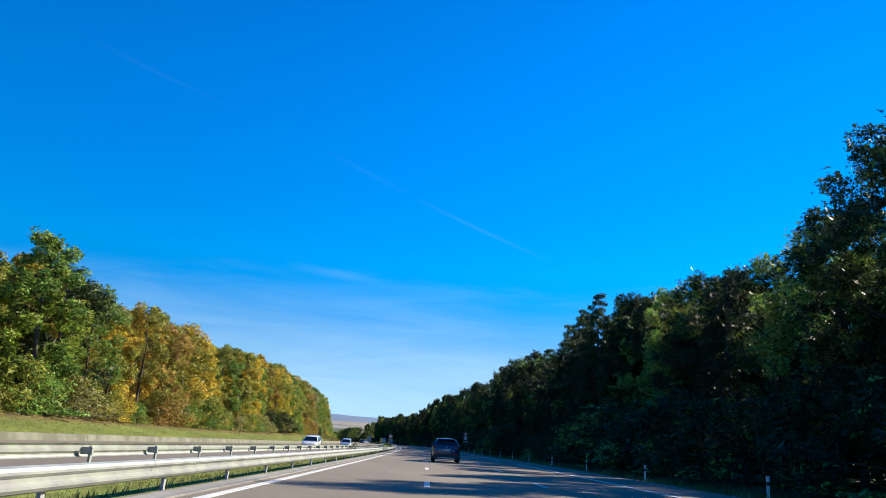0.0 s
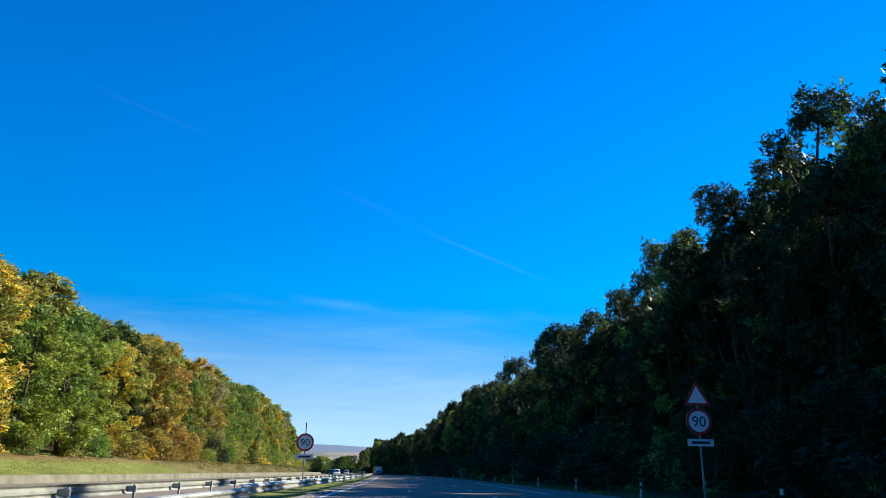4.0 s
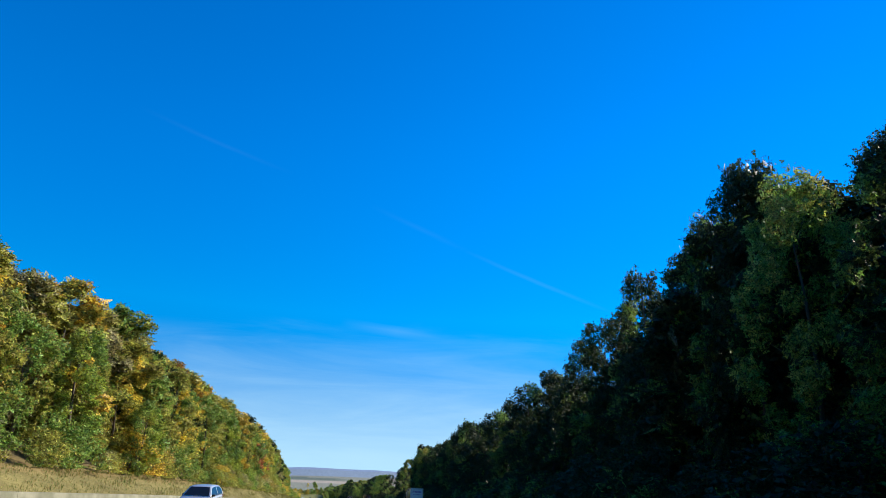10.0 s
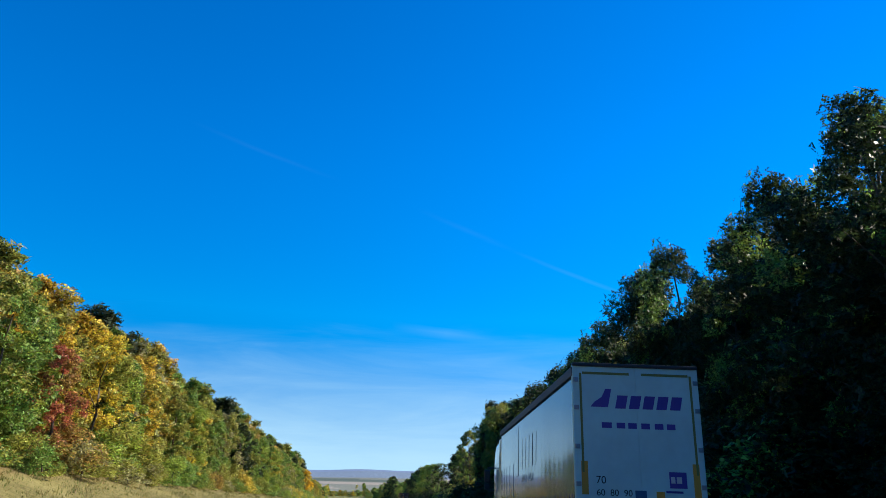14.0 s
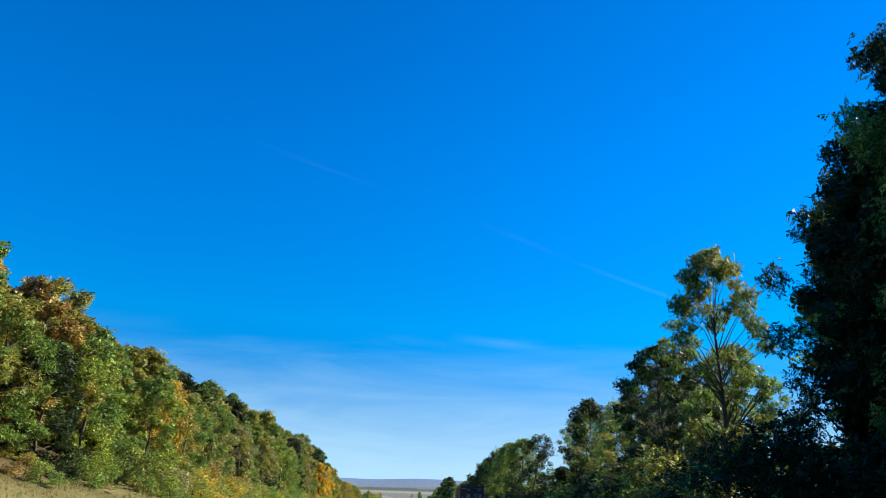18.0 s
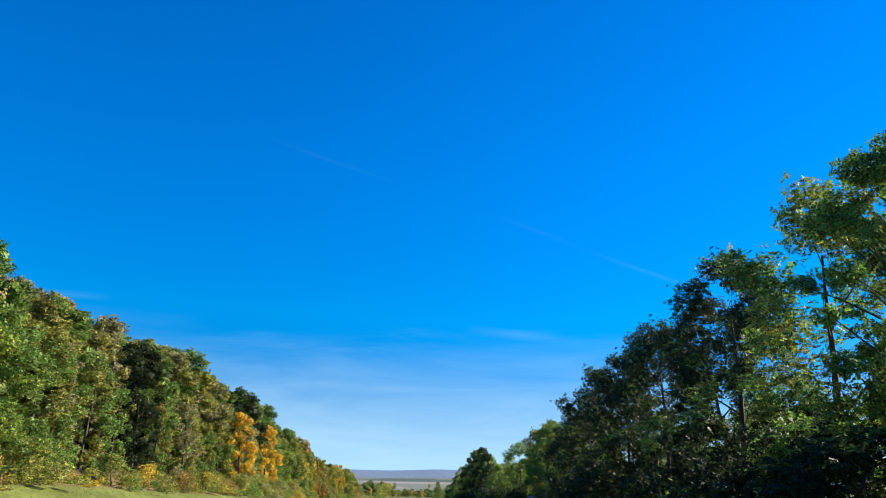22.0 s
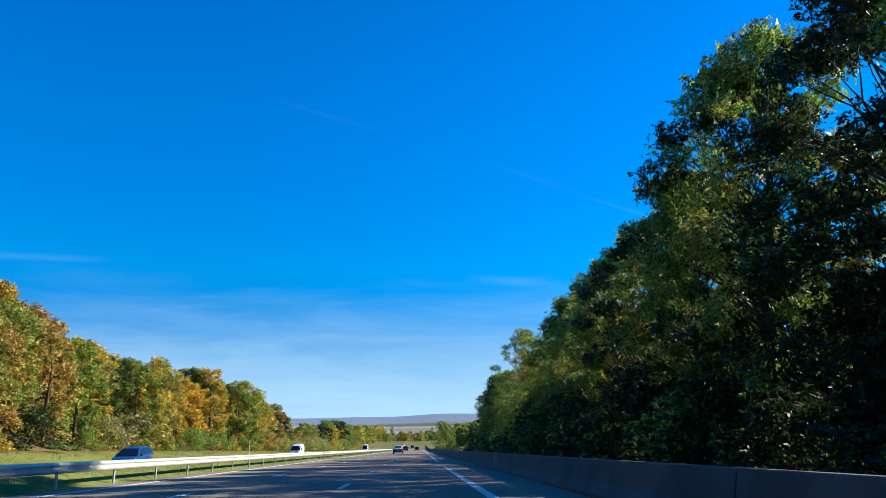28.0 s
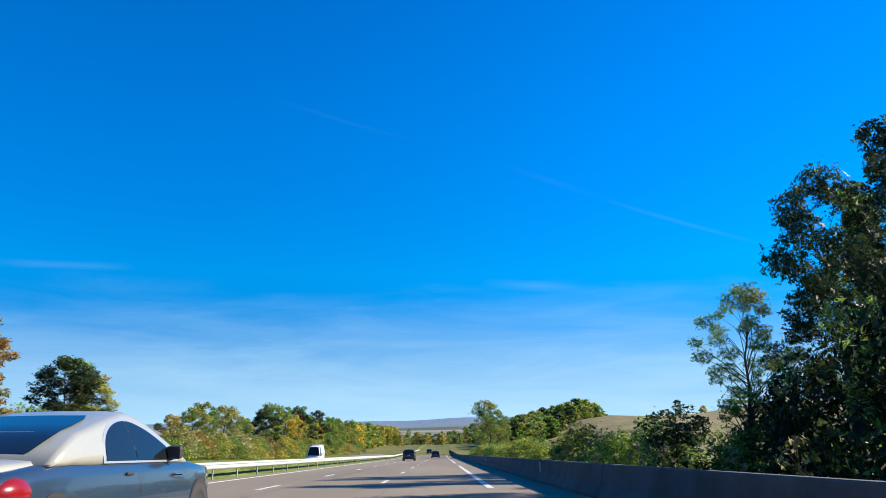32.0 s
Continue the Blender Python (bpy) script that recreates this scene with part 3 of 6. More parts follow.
def tree_meshes(seed, height, spread, base, shape, count, size, limbs=6, clumps=30):
    """Wood and leaves of a tree: base is the share of bare trunk. Shapes: round, tall, airy, pine, shrub."""
    rng = np.random.default_rng(seed)
    wood_v, wood_f = [], []

    def add(points, radii, sides=6):
        v, f = tube(points, radii, sides)
        o = len(wood_v)
        wood_v.extend(v)
        wood_f.extend(tuple(i + o for i in q) for q in f)

    lean = rng.normal(size=2) * 0.03 * height
    r0 = height * 0.013 + 0.05
    top = height * (0.93 if shape in ("pine", "tall") else 0.78)
    spine = [(lean[0] * t ** 2 + rng.normal() * 0.12, lean[1] * t ** 2 + rng.normal() * 0.12, top * t) for t in np.linspace(0, 1, 7)]
    spine[0] = (0, 0, -0.6)
    add(spine, [r0 * (1.25 if i == 0 else 1) * (1 - 0.14 * i) for i in range(7)], 7)
    centres, radii = [], []
    for k in range(clumps):
        t = (k + 0.5) / clumps
        zc = base + (1 - base) * t
        if shape == "pine":
            w = spread * (1.0 - t) ** 0.7 * (0.55 + 0.45 * rng.random()) + 0.4
            r = spread * (0.40 - 0.22 * t) * rng.uniform(0.8, 1.2)
        elif shape == "shrub":
            w = spread * math.sqrt(max(0, 1 - t * t)) * rng.uniform(0.3, 1.0)
            r = spread * rng.uniform(0.28, 0.42)
        else:
            bulge = math.sin(math.pi * min(1, (t * 0.86 + 0.12))) ** (0.55 if shape != "airy" else 0.8)
            w = spread * bulge * rng.uniform(0.25, 1.0) ** 0.7
            r = spread * (rng.uniform(0.15, 0.30) if shape != "airy" else rng.uniform(0.12, 0.25))
        a = k * 2.39996 + rng.normal() * 0.5
        i = min(5, int(zc * 0.9 * 6))
        c = np.array([lean[0] * zc ** 2 + math.cos(a) * w, lean[1] * zc ** 2 + math.sin(a) * w, zc * height - r * 0.5])
        if shape in ("round", "tall", "airy"):
            c[2] = min(c[2], height - r * 0.75)
        centres.append(c)
        radii.append(r)
        if k % max(1, clumps // limbs) == 0 or shape == "airy":
            at = min(0.96, max(0.12, (zc - rng.uniform(0.10, 0.24)) / (top / height))) * 6
            i0 = min(5, int(at))
            p0 = Vector(spine[i0]).lerp(Vector(spine[i0 + 1]), at - i0)
            mid = p0.lerp(Vector(c), 0.5) + Vector((rng.normal() * 0.2, rng.normal() * 0.2, (-0.02 if shape == "pine" else 0.015) * height))
            thick = r0 * (1 - 0.13 * at) * 0.42
            add([p0, mid, Vector(c)], [thick, thick * 0.6, thick * 0.2], 5)
    lv, lf = leaf_cloud(rng, centres, radii, count, size, droop=0.5 if shape == "airy" else 0.2, flat=0.55 if shape == "pine" else (0.75 if shape == "airy" else 1.0), stray=0.34 if shape == "airy" else 0.16)
    fl = lv[:, 2] < 0.15
    lv[fl, 2] = 0.15 + rng.random(fl.sum()) * 0.3
    wood = make_mesh("trunk", [tuple(v) for v in wood_v], wood_f, [bark])
    wood.shade_smooth()
    return wood, (lv, lf)


CROWNS = {}


def tree_kind(key, seed, height, spread, base, shape, count, size, leaves, cell, **kw):
    """One wood mesh and one crown mesh for each leaf colour; a crown may mix a second colour in patches."""
    wood, (lv, lf) = tree_meshes(seed, height, spread, base, shape, count, size, **kw)
    rng = np.random.default_rng(seed + 5)
    for name, (c1, c2, share) in leaves.items():
        mid = lv[lf[:, 0]]
        blotch = np.sin(mid[:, 0] * 0.9 + seed) + np.sin(mid[:, 1] * 0.8 + seed * 2) + np.sin(mid[:, 2] * 0.7 + seed * 3) + rng.normal(size=len(lf)).repeat(1) * 0.5
        cut = np.quantile(blotch, 1 - share) if share > 0 else 99
        idx = (blotch > cut).astype(int)
        CROWNS[(key, name)] = (wood, make_mesh("crown", lv, lf, [leaves_of(c1, cell), leaves_of(c2, cell)], idx), height)


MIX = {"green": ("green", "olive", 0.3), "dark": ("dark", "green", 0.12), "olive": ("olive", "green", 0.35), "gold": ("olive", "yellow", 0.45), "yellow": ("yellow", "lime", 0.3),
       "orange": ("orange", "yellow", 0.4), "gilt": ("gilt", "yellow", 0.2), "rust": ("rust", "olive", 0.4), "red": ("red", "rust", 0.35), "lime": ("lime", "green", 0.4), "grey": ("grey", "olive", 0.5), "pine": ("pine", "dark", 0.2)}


def pick(*names):
    return {n: MIX[n] for n in names}


# close woods on the shaded side
NEAR_KINDS = []
for i, (shape, base, spread, n) in enumerate([("round", 0.10, 4.4, 8200), ("tall", 0.08, 3.7, 7800), ("round", 0.14, 4.9, 8200), ("tall", 0.16, 4.0, 7600), ("airy", 0.20, 4.8, 7600), ("airy", 0.26, 4.4, 7200)]):
    tree_kind("near%d" % i, 11 + i, 18.0, spread, base, shape, n, 0.41, pick("dark", "green", "olive", "gold", "lime"), 10.5, clumps=58 if shape != "airy" else 66)
    NEAR_KINDS.append("near%d" % i)
tree_kind("sparse", 41, 18.0, 4.3, 0.40, "airy", 8200, 0.25, pick("green", "olive"), 13.0, clumps=46)
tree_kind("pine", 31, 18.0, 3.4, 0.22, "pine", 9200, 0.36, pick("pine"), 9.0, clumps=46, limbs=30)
# sunny woods across the road
FAR_KINDS = []
for i, (shape, base, spread) in enumerate([("round", 0.05, 4.8), ("tall", 0.04, 4.0), ("round", 0.08, 5.4), ("tall", 0.06, 4.4)]):
    tree_kind("far%d" % i, 51 + i, 18.0, spread, base, shape, 6400, 0.52, pick("green", "dark", "olive", "gold", "yellow", "orange", "gilt", "rust", "red", "lime", "grey"), 5.8, clumps=52)
    FAR_KINDS.append("far%d" % i)
BACK_KINDS = []
for i, shape in enumerate(("round", "tall")):
    tree_kind("back%d" % i, 71 + i, 18.0, 5.0, 0.08, shape, 2500, 1.08, pick("green", "dark", "olive", "rust", "grey", "gold"), 4.4, clumps=36)
    BACK_KINDS.append("back%d" % i)
TINY_KINDS = []
for i, shape in enumerate(("round", "tall")):
    tree_kind("tiny%d" % i, 81 + i, 18.0, 5.2, 0.05, shape, 620, 2.0, pick("green", "dark", "olive", "rust", "gold", "yellow"), 1.4, clumps=26, limbs=2)
    TINY_KINDS.append("tiny%d" % i)
SHRUBS = []
for i in range(3):
    tree_kind("shrub%d" % i, 91 + i, 3.6, 2.4, 0.05, "shrub", 2300, 0.27, pick("green", "dark", "olive", "lime", "gold", "rust", "grey"), 8.0, clumps=16, limbs=6)
    SHRUBS.append("shrub%d" % i)

WORDS = {"gilt": "golden yellow", "green": "green", "dark": "dark green", "olive": "olive green", "gold": "green and gold", "yellow": "bright yellow", "orange": "orange", "rust": "rusty brown", "red": "red", "lime": "light green", "grey": "dry greyish", "pine": "dark needled"}
SHAPE_WORDS = {"near": "broadleaf tree shading the motorway verge", "far": "sunlit autumn tree at the wood's edge", "back": "tree standing deeper in the wood", "shrub": "leafy shrub at the foot of the trees", "pine": "pine tree rising above the wood", "sparse": "thin-leaved tree with bare forking branches"}


def plant(key, colour, s, off, height, wide=1.0, turn=0.0, name="tree", z=None):
    wood, crown, h0 = CROWNS[(key, colour)]
    x, y, _ = (float(v) for v in lane(s, off))
    k = height / h0
    t = new(name)
    t.matrix_basis = Matrix.LocRotScale((x, y, tree_z(s, off) if z is None else z), Euler((0, 0, turn)), (k * wide, k * wide, k))
    kind = "".join(c for c in key if c.isalpha())
    tagged(t, WORDS[colour] + " " + SHAPE_WORDS[kind], "shrub" if kind == "shrub" else "tree", group="roadside shrubs" if kind == "shrub" else "roadside trees")
    part("stem" if kind == "shrub" else "trunk", wood, t)
    part("crown", crown, t)
    return t


rng = random.Random(7)
FORESTS = {}


def thicket(forest, key, colour, s, off, height, wide=1.0, turn=0.0):
    """Adds a tree of the deeper wood to one joined sheet of woodland."""
    FORESTS.setdefault(forest, []).append((key, colour, s, off, height, wide, turn))


def grow_forests():
    names = {"deep_wood": "depth of the wood behind the roadside trees", "thicket": "sunny bramble thicket along the grass bank", "undergrowth": "undergrowth at the foot of the wood, leaf colour mostly darkened for shade", "wood": "dense mixed woodland behind the roadside trees", "wood_edge": "green and olive edge of the wood above the grass bank", "valley_wood": "distant hedges and copses in the valley"}
    for forest, items in FORESTS.items():
        mats, vs, fs, ix = [bark] + list(LEAVES.values()), [], [], []
        number = {m.name: i for i, m in enumerate(mats)}
        n = 0
        for key, colour, s, off, height, wide, turn in items:
            wood, crown, h0 = CROWNS[(key, colour)]
            k = height / h0
            x, y, _ = (float(v) for v in lane(s, off))
            ca, sa_ = math.cos(turn), math.sin(turn)
            for me in (wood, crown):
                co = np.empty(len(me.vertices) * 3, np.float32)
                me.vertices.foreach_get("co", co)
                co = co.reshape(-1, 3)
                co = np.stack([x + k * wide * (co[:, 0] * ca - co[:, 1] * sa_), y + k * wide * (co[:, 0] * sa_ + co[:, 1] * ca), tree_z(s, off) + k * co[:, 2]], 1)
                per = me.polygons[0].loop_total
                f = np.empty(len(me.polygons) * per, np.int32)
                me.loops.foreach_get("vertex_index", f)
                f = f.reshape(-1, per)
                mi = np.empty(len(me.polygons), np.int32)
                me.polygons.foreach_get("material_index", mi)
                table = np.array([number[m.name] for m in me.materials])
                if per == 4:
                    f = np.concatenate([f[:, :3], f[:, [0, 2, 3]]])
                    mi = np.concatenate([mi, mi])
                vs.append(co)
                fs.append(f + n)
                ix.append(table[mi])
                n += len(co)
        tagged(new(forest, make_mesh(forest, np.concatenate(vs), np.concatenate(fs), mats, np.concatenate(ix))), names[forest], "woodland", kind="stuff")




def choose(weights):
    names = list(weights)
    return rng.choices(names, [weights[n] for n in names])[0]


def thicket_low(*a):
    thicket("undergrowth", *a)


def plant_low(*a):
    plant(*a, "shrub")


# right-hand wood: height of the skyline above the road along the way
RIGHT_S = [-20, 33, 45, 59, 83, 98, 113, 129, 133, 139, 145, 156, 165, 172, 233, 239, 247, 251, 260, 266, 270, 274, 278, 285, 290, 291, 312, 338, 352, 362, 370, 378, 386, 412, 426, 436, 440, 445, 452, 457, 468, 474, 478, 483, 489, 498, 504, 512, 518, 523, 536, 555, 619, 641, 647, 655, 668, 674, 681, 687, 694, 702, 712, 727, 770, 797, 806, 813, 824, 830, 837, 843, 849, 858, 870, 885, 900, 921, 934, 940, 946, 953, 957, 966, 972, 978, 984, 990, 998, 1004, 1006, 1012, 1018, 1026, 1045, 1056, 1066, 1078, 1086, 1096]
RIGHT_H = [17, 17, 15, 17.2, 20.4, 22.6, 21.3, 19, 19.4, 20.6, 19.5, 20.3, 21.6, 22.6, 21, 19.4, 22.3, 19.4, 17.8, 20, 22.4, 22.4, 18.6, 20, 21, 21, 22.7, 24, 25, 23.2, 21, 22, 25, 23.4, 22, 18, 19.6, 20.6, 21.2, 18.6, 17.4, 17.9, 19.8, 20.8, 18, 17.2, 19.5, 20, 20.5, 21.5, 22.8, 22, 21.6, 23.6, 21, 22, 13.4, 12.6, 13.2, 12.2, 13.4, 13.2, 14, 16, 16.5, 14.5, 15.4, 15.2, 15.5, 13.4, 11, 10.8, 11.2, 13.6, 14.2, 9.8, 9.4, 10.4, 10.6, 11.4, 14.2, 15.8, 15, 16.6, 17.8, 17.8, 16.2, 14.4, 13.6, 13.8, 13.8, 13.6, 14, 12.9, 8.8, 12.0, 12.9, 13.0, 10.8, 10.4]
s = -14.0
while s < 1117:
    h = float(np.interp(s, RIGHT_S + [1100, 1115, 1122], RIGHT_H + [12, 10, 8]))
    zone = s > 655
    close = 120 < s < 176 or 226 < s < 294 or 430 < s < 542
    set_back = 672 < s < 742
    off = (30.0 if set_back else 22.8 if zone else 25.0 if close else 26.8) + rng.uniform(-1.0, 1.2)
    h *= 1.24 if set_back else 1
    key = rng.choice(NEAR_KINDS[:4] if not zone or s > 1060 else NEAR_KINDS[2:])
    # leaf colour by stretch: dark stands in for shade, lime for sun through leaves
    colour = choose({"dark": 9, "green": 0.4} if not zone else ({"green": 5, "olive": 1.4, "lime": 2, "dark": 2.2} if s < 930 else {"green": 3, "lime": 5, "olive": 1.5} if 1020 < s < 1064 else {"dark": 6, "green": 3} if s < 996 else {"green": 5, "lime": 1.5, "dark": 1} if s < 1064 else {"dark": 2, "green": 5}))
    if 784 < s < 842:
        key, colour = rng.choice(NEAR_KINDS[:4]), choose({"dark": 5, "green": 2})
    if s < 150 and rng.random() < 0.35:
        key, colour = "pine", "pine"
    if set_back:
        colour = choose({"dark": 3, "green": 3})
    if set_back and rng.random() < 0.45:
        key, colour = "sparse", rng.choice(("green", "olive"))
    gz = float(relief(s, off))
    shape = (h - gz) * rng.uniform(0.93, 1.01), rng.uniform(0.95, 1.15) * min(1.0, 17.0 / (h - gz)), rng.uniform(0, 6.28)
    if s < 1088:
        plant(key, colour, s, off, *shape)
    s += rng.uniform(5.6, 8.2)
for off0, pace in ((31.5, 5.4), (38, 6.5)):
    s = -10.0
    while s < (1085 if off0 < 35 else 1015):
        h = float(np.interp(s, RIGHT_S, RIGHT_H))
        off = off0 + rng.uniform(-2, 2.5)
        thin = 655 < s < 930 or 945 < s < 1005
        if not thin or s > 700 or off0 > 35:
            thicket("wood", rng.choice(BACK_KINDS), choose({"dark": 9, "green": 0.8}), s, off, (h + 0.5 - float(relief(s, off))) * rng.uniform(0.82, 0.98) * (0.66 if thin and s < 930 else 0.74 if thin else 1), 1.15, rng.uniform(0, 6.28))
        s += rng.uniform(0.8, 1.2) * pace * (1.5 if thin else 1)
s = 0.0
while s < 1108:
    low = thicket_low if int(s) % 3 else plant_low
    # mostly the dark leaf, its colour holding the shade under the trees; lime where sunnier
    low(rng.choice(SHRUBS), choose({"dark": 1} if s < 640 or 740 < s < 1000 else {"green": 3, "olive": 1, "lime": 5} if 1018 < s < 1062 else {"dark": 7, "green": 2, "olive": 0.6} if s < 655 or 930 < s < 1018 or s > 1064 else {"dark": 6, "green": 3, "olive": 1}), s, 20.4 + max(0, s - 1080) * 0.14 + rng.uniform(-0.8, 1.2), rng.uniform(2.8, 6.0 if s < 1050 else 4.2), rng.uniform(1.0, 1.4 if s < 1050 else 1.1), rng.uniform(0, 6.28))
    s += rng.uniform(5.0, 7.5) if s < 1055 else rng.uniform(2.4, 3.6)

# left-hand wood: three ranks up the hillside
LEFT_S = [-40, 143, 165, 250, 320, 364, 394, 461, 546, 660, 720, 800, 880, 920, 968, 1040, 1096, 1122, 1160]
LEFT_H = [18, 18, 18.5, 20, 21, 22, 21, 20, 20, 19, 18, 17, 17, 17, 17.6, 17, 17, 16, 11]
AUTUMN = {"green": 4, "olive": 5, "gold": 6, "yellow": 0.9, "orange": 0.5, "rust": 0.7, "dark": 0.7, "grey": 1.2, "lime": 1.9}
LUSH = {"green": 5, "olive": 4, "lime": 2, "gold": 0.5, "dark": 2.4, "rust": 0.9, "orange": 0.2, "grey": 1.6}


PLAIN = {"green": 6, "grey": 1.8, "dark": 0.8, "lime": 3.4, "olive": 2, "gold": 0.6}


GOLDEN = {"gold": 6, "orange": 1.8, "yellow": 1.6, "olive": 3, "green": 2, "rust": 1.4, "lime": 1}


def left_mix(s):
    if 1035 < s < 1125:
        return GOLDEN
    if 815 < s < 965:
        return PLAIN
    return LUSH if 640 < s < 930 else AUTUMN


def left_row(*a):
    """Tells single trees apart where the colour or the shape lets one, joins the rest."""
    if a[1] in ("olive", "green", "grey", "dark", "lime"):
        thicket("wood_edge", *a)
    else:
        plant(*a)


s = 40.0
while s < 1150:
    off = -33.5 + rng.uniform(-1.8, 1.5)
    h = float(np.interp(s, LEFT_S, LEFT_H)) - float(relief(s, off))
    left_row(rng.choice(FAR_KINDS), choose(left_mix(s)), s, off, h * rng.uniform(0.74, 1.02), rng.uniform(0.95, 1.2), rng.uniform(0, 6.28))
    s += rng.uniform(6.6, 9.2)
SLOPE_S = [0, 150, 200, 260, 340, 400, 480, 540, 620, 700, 760, 840, 890, 930, 970, 1010, 1060, 1130]
SLOPE_H = [19, 19, 22.5, 24, 25.5, 27.5, 26, 26, 26.5, 24, 24.5, 25.5, 26.5, 27, 25.2, 21.2, 18, 17]
for off0, pace, lift in ((-39, 7.0, -1.3), (-45, 8.0, 1.0), (-54, 9.5, 4.2)):
    s = 40.0
    while s < 1140 + (off0 + 39) * 4:
        off = off0 + rng.uniform(-2.2, 2.2)
        h = float(np.interp(s, SLOPE_S, SLOPE_H)) + lift * float(np.interp(s, [0, 300, 600, 900, 1050], [0.3, 0.8, 1, 0.9, 0.2])) - float(relief(s, off))
        thicket("wood", rng.choice(BACK_KINDS), choose({k: left_mix(s)[k] for k in ("green", "olive", "gold", "rust", "dark", "grey") if k in left_mix(s)}), s, off, max(h, 6) * rng.uniform(0.86, 1.03), 1.12, rng.uniform(0, 6.28))
        s += rng.uniform(0.8, 1.2) * pace
s = 45.0
while s < 1180:
    plant(rng.choice(SHRUBS), choose({"green": 3, "olive": 3, "gold": 2, "lime": 1.5, "rust": 1.5, "grey": 2, "dark": 1}), s, -30.0 + rng.uniform(-1.2, 0.8), rng.uniform(2.0, 5.5), rng.uniform(0.9, 1.3), rng.uniform(0, 6.28), "shrub")
    s += rng.uniform(7.0, 10.5)
s = 470.0
while s < 930:
    thicket("thicket", rng.choice(SHRUBS), choose({"green": 3, "olive": 3, "gold": 1.5, "lime": 2, "rust": 1, "grey": 2}), s, (-27.4 if not 690 < s < 800 else -25.2) + rng.uniform(-0.8, 0.8), rng.uniform(1.8, 4.0), rng.uniform(1.0, 1.4), rng.uniform(0, 6.28))
    s += rng.uniform(8.0, 12.0) if not 690 < s < 800 else rng.uniform(3.0, 4.5)
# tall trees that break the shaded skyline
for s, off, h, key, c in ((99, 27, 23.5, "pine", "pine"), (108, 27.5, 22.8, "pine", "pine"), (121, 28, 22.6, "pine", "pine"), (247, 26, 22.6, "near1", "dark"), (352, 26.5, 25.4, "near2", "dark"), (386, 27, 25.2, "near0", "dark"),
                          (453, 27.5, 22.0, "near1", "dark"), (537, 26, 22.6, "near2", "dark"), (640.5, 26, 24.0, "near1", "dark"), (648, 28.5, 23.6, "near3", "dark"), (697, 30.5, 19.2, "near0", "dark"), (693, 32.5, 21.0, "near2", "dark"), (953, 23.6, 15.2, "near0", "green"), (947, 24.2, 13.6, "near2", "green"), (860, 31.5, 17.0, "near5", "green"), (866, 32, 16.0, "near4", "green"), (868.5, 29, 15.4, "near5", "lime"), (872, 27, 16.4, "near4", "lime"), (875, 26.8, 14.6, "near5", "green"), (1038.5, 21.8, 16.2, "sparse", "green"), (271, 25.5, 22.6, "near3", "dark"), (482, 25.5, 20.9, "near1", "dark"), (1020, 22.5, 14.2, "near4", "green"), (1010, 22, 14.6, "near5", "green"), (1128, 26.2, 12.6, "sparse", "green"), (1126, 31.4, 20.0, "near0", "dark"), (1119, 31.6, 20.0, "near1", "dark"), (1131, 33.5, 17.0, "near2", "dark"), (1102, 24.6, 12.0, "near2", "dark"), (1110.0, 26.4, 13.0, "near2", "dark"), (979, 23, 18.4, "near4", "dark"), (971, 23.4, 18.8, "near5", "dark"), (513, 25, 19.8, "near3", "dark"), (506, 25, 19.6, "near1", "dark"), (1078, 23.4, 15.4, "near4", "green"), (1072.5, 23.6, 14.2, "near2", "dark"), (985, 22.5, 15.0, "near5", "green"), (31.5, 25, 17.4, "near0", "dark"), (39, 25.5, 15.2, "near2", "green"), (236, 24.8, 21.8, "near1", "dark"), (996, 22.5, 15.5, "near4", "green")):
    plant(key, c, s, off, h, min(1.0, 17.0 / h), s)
# trees that stand out by colour
for s, off, h, key, c in ((893, -31.0, 15.6, "far1", "gilt"), (918.5, -31.0, 16.0, "far1", "gilt"), (548, -30.2, 12.0, "far1", "red"), (436, -29.6, 9.5, "far2", "lime"), (152, -32, 15.5, "far1", "gold"), (1018, -30.5, 14, "far0", "rust"),
                          (1062, -30.5, 14, "far2", "gold"), (364, -30, 8, "far1", "yellow")):
    plant(key, c, s, off, h, 1.0, s)
# hedgerow trees along the way down into the valley
for s, off, h, key, c, wide in ((1229, 19, 11.5, "near2", "green", 1.2), (1240, 21, 10.5, "near0", "green", 1.2), (1262, 20, 9, "near0", "green", 1.2),
                                (1112, -30.5, 15.0, "far0", "green", 1.2), (1118, -30.5, 15.6, "far2", "olive", 1.2), (1124, -30, 13.6, "far0", "gold", 1.2), (1130, -30.5, 12.6, "far2", "gold", 1.2), (1136, -31, 12.6, "far0", "olive", 1.2), (1146, -29.5, 12.2, "far0", "rust", 1.15), (1141, -31, 12.0, "far2", "gold", 1.1), (1168, -32.5, 11.2, "far2", "dark", 1.3), (1170, -33, 11.4, "far0", "dark", 1.5), (1171.5, -31.5, 9.6, "far3", "rust", 1.5),
                                (1196, -31, 6.5, "far0", "gold", 1.5), (1206, -31, 8.2, "far2", "olive", 1.5), (1216, -33, 9.6, "far0", "green", 1.4), (1226, -32, 9.8, "far2", "grey", 1.5), (1236, -33, 9.2, "far0", "green", 1.4), (1246, -34, 8.6, "far0", "olive", 1.5),
                                (1250, -29.5, 11.0, "far0", "dark", 1.3), (1258, -31, 12.4, "far2", "green", 1.2), (1266, -29, 10.4, "far0", "yellow", 1.3), (1276, -31, 12.8, "far3", "green", 1.2)):
    plant(key, c, s, off, h, wide, s)
s = 1284.0
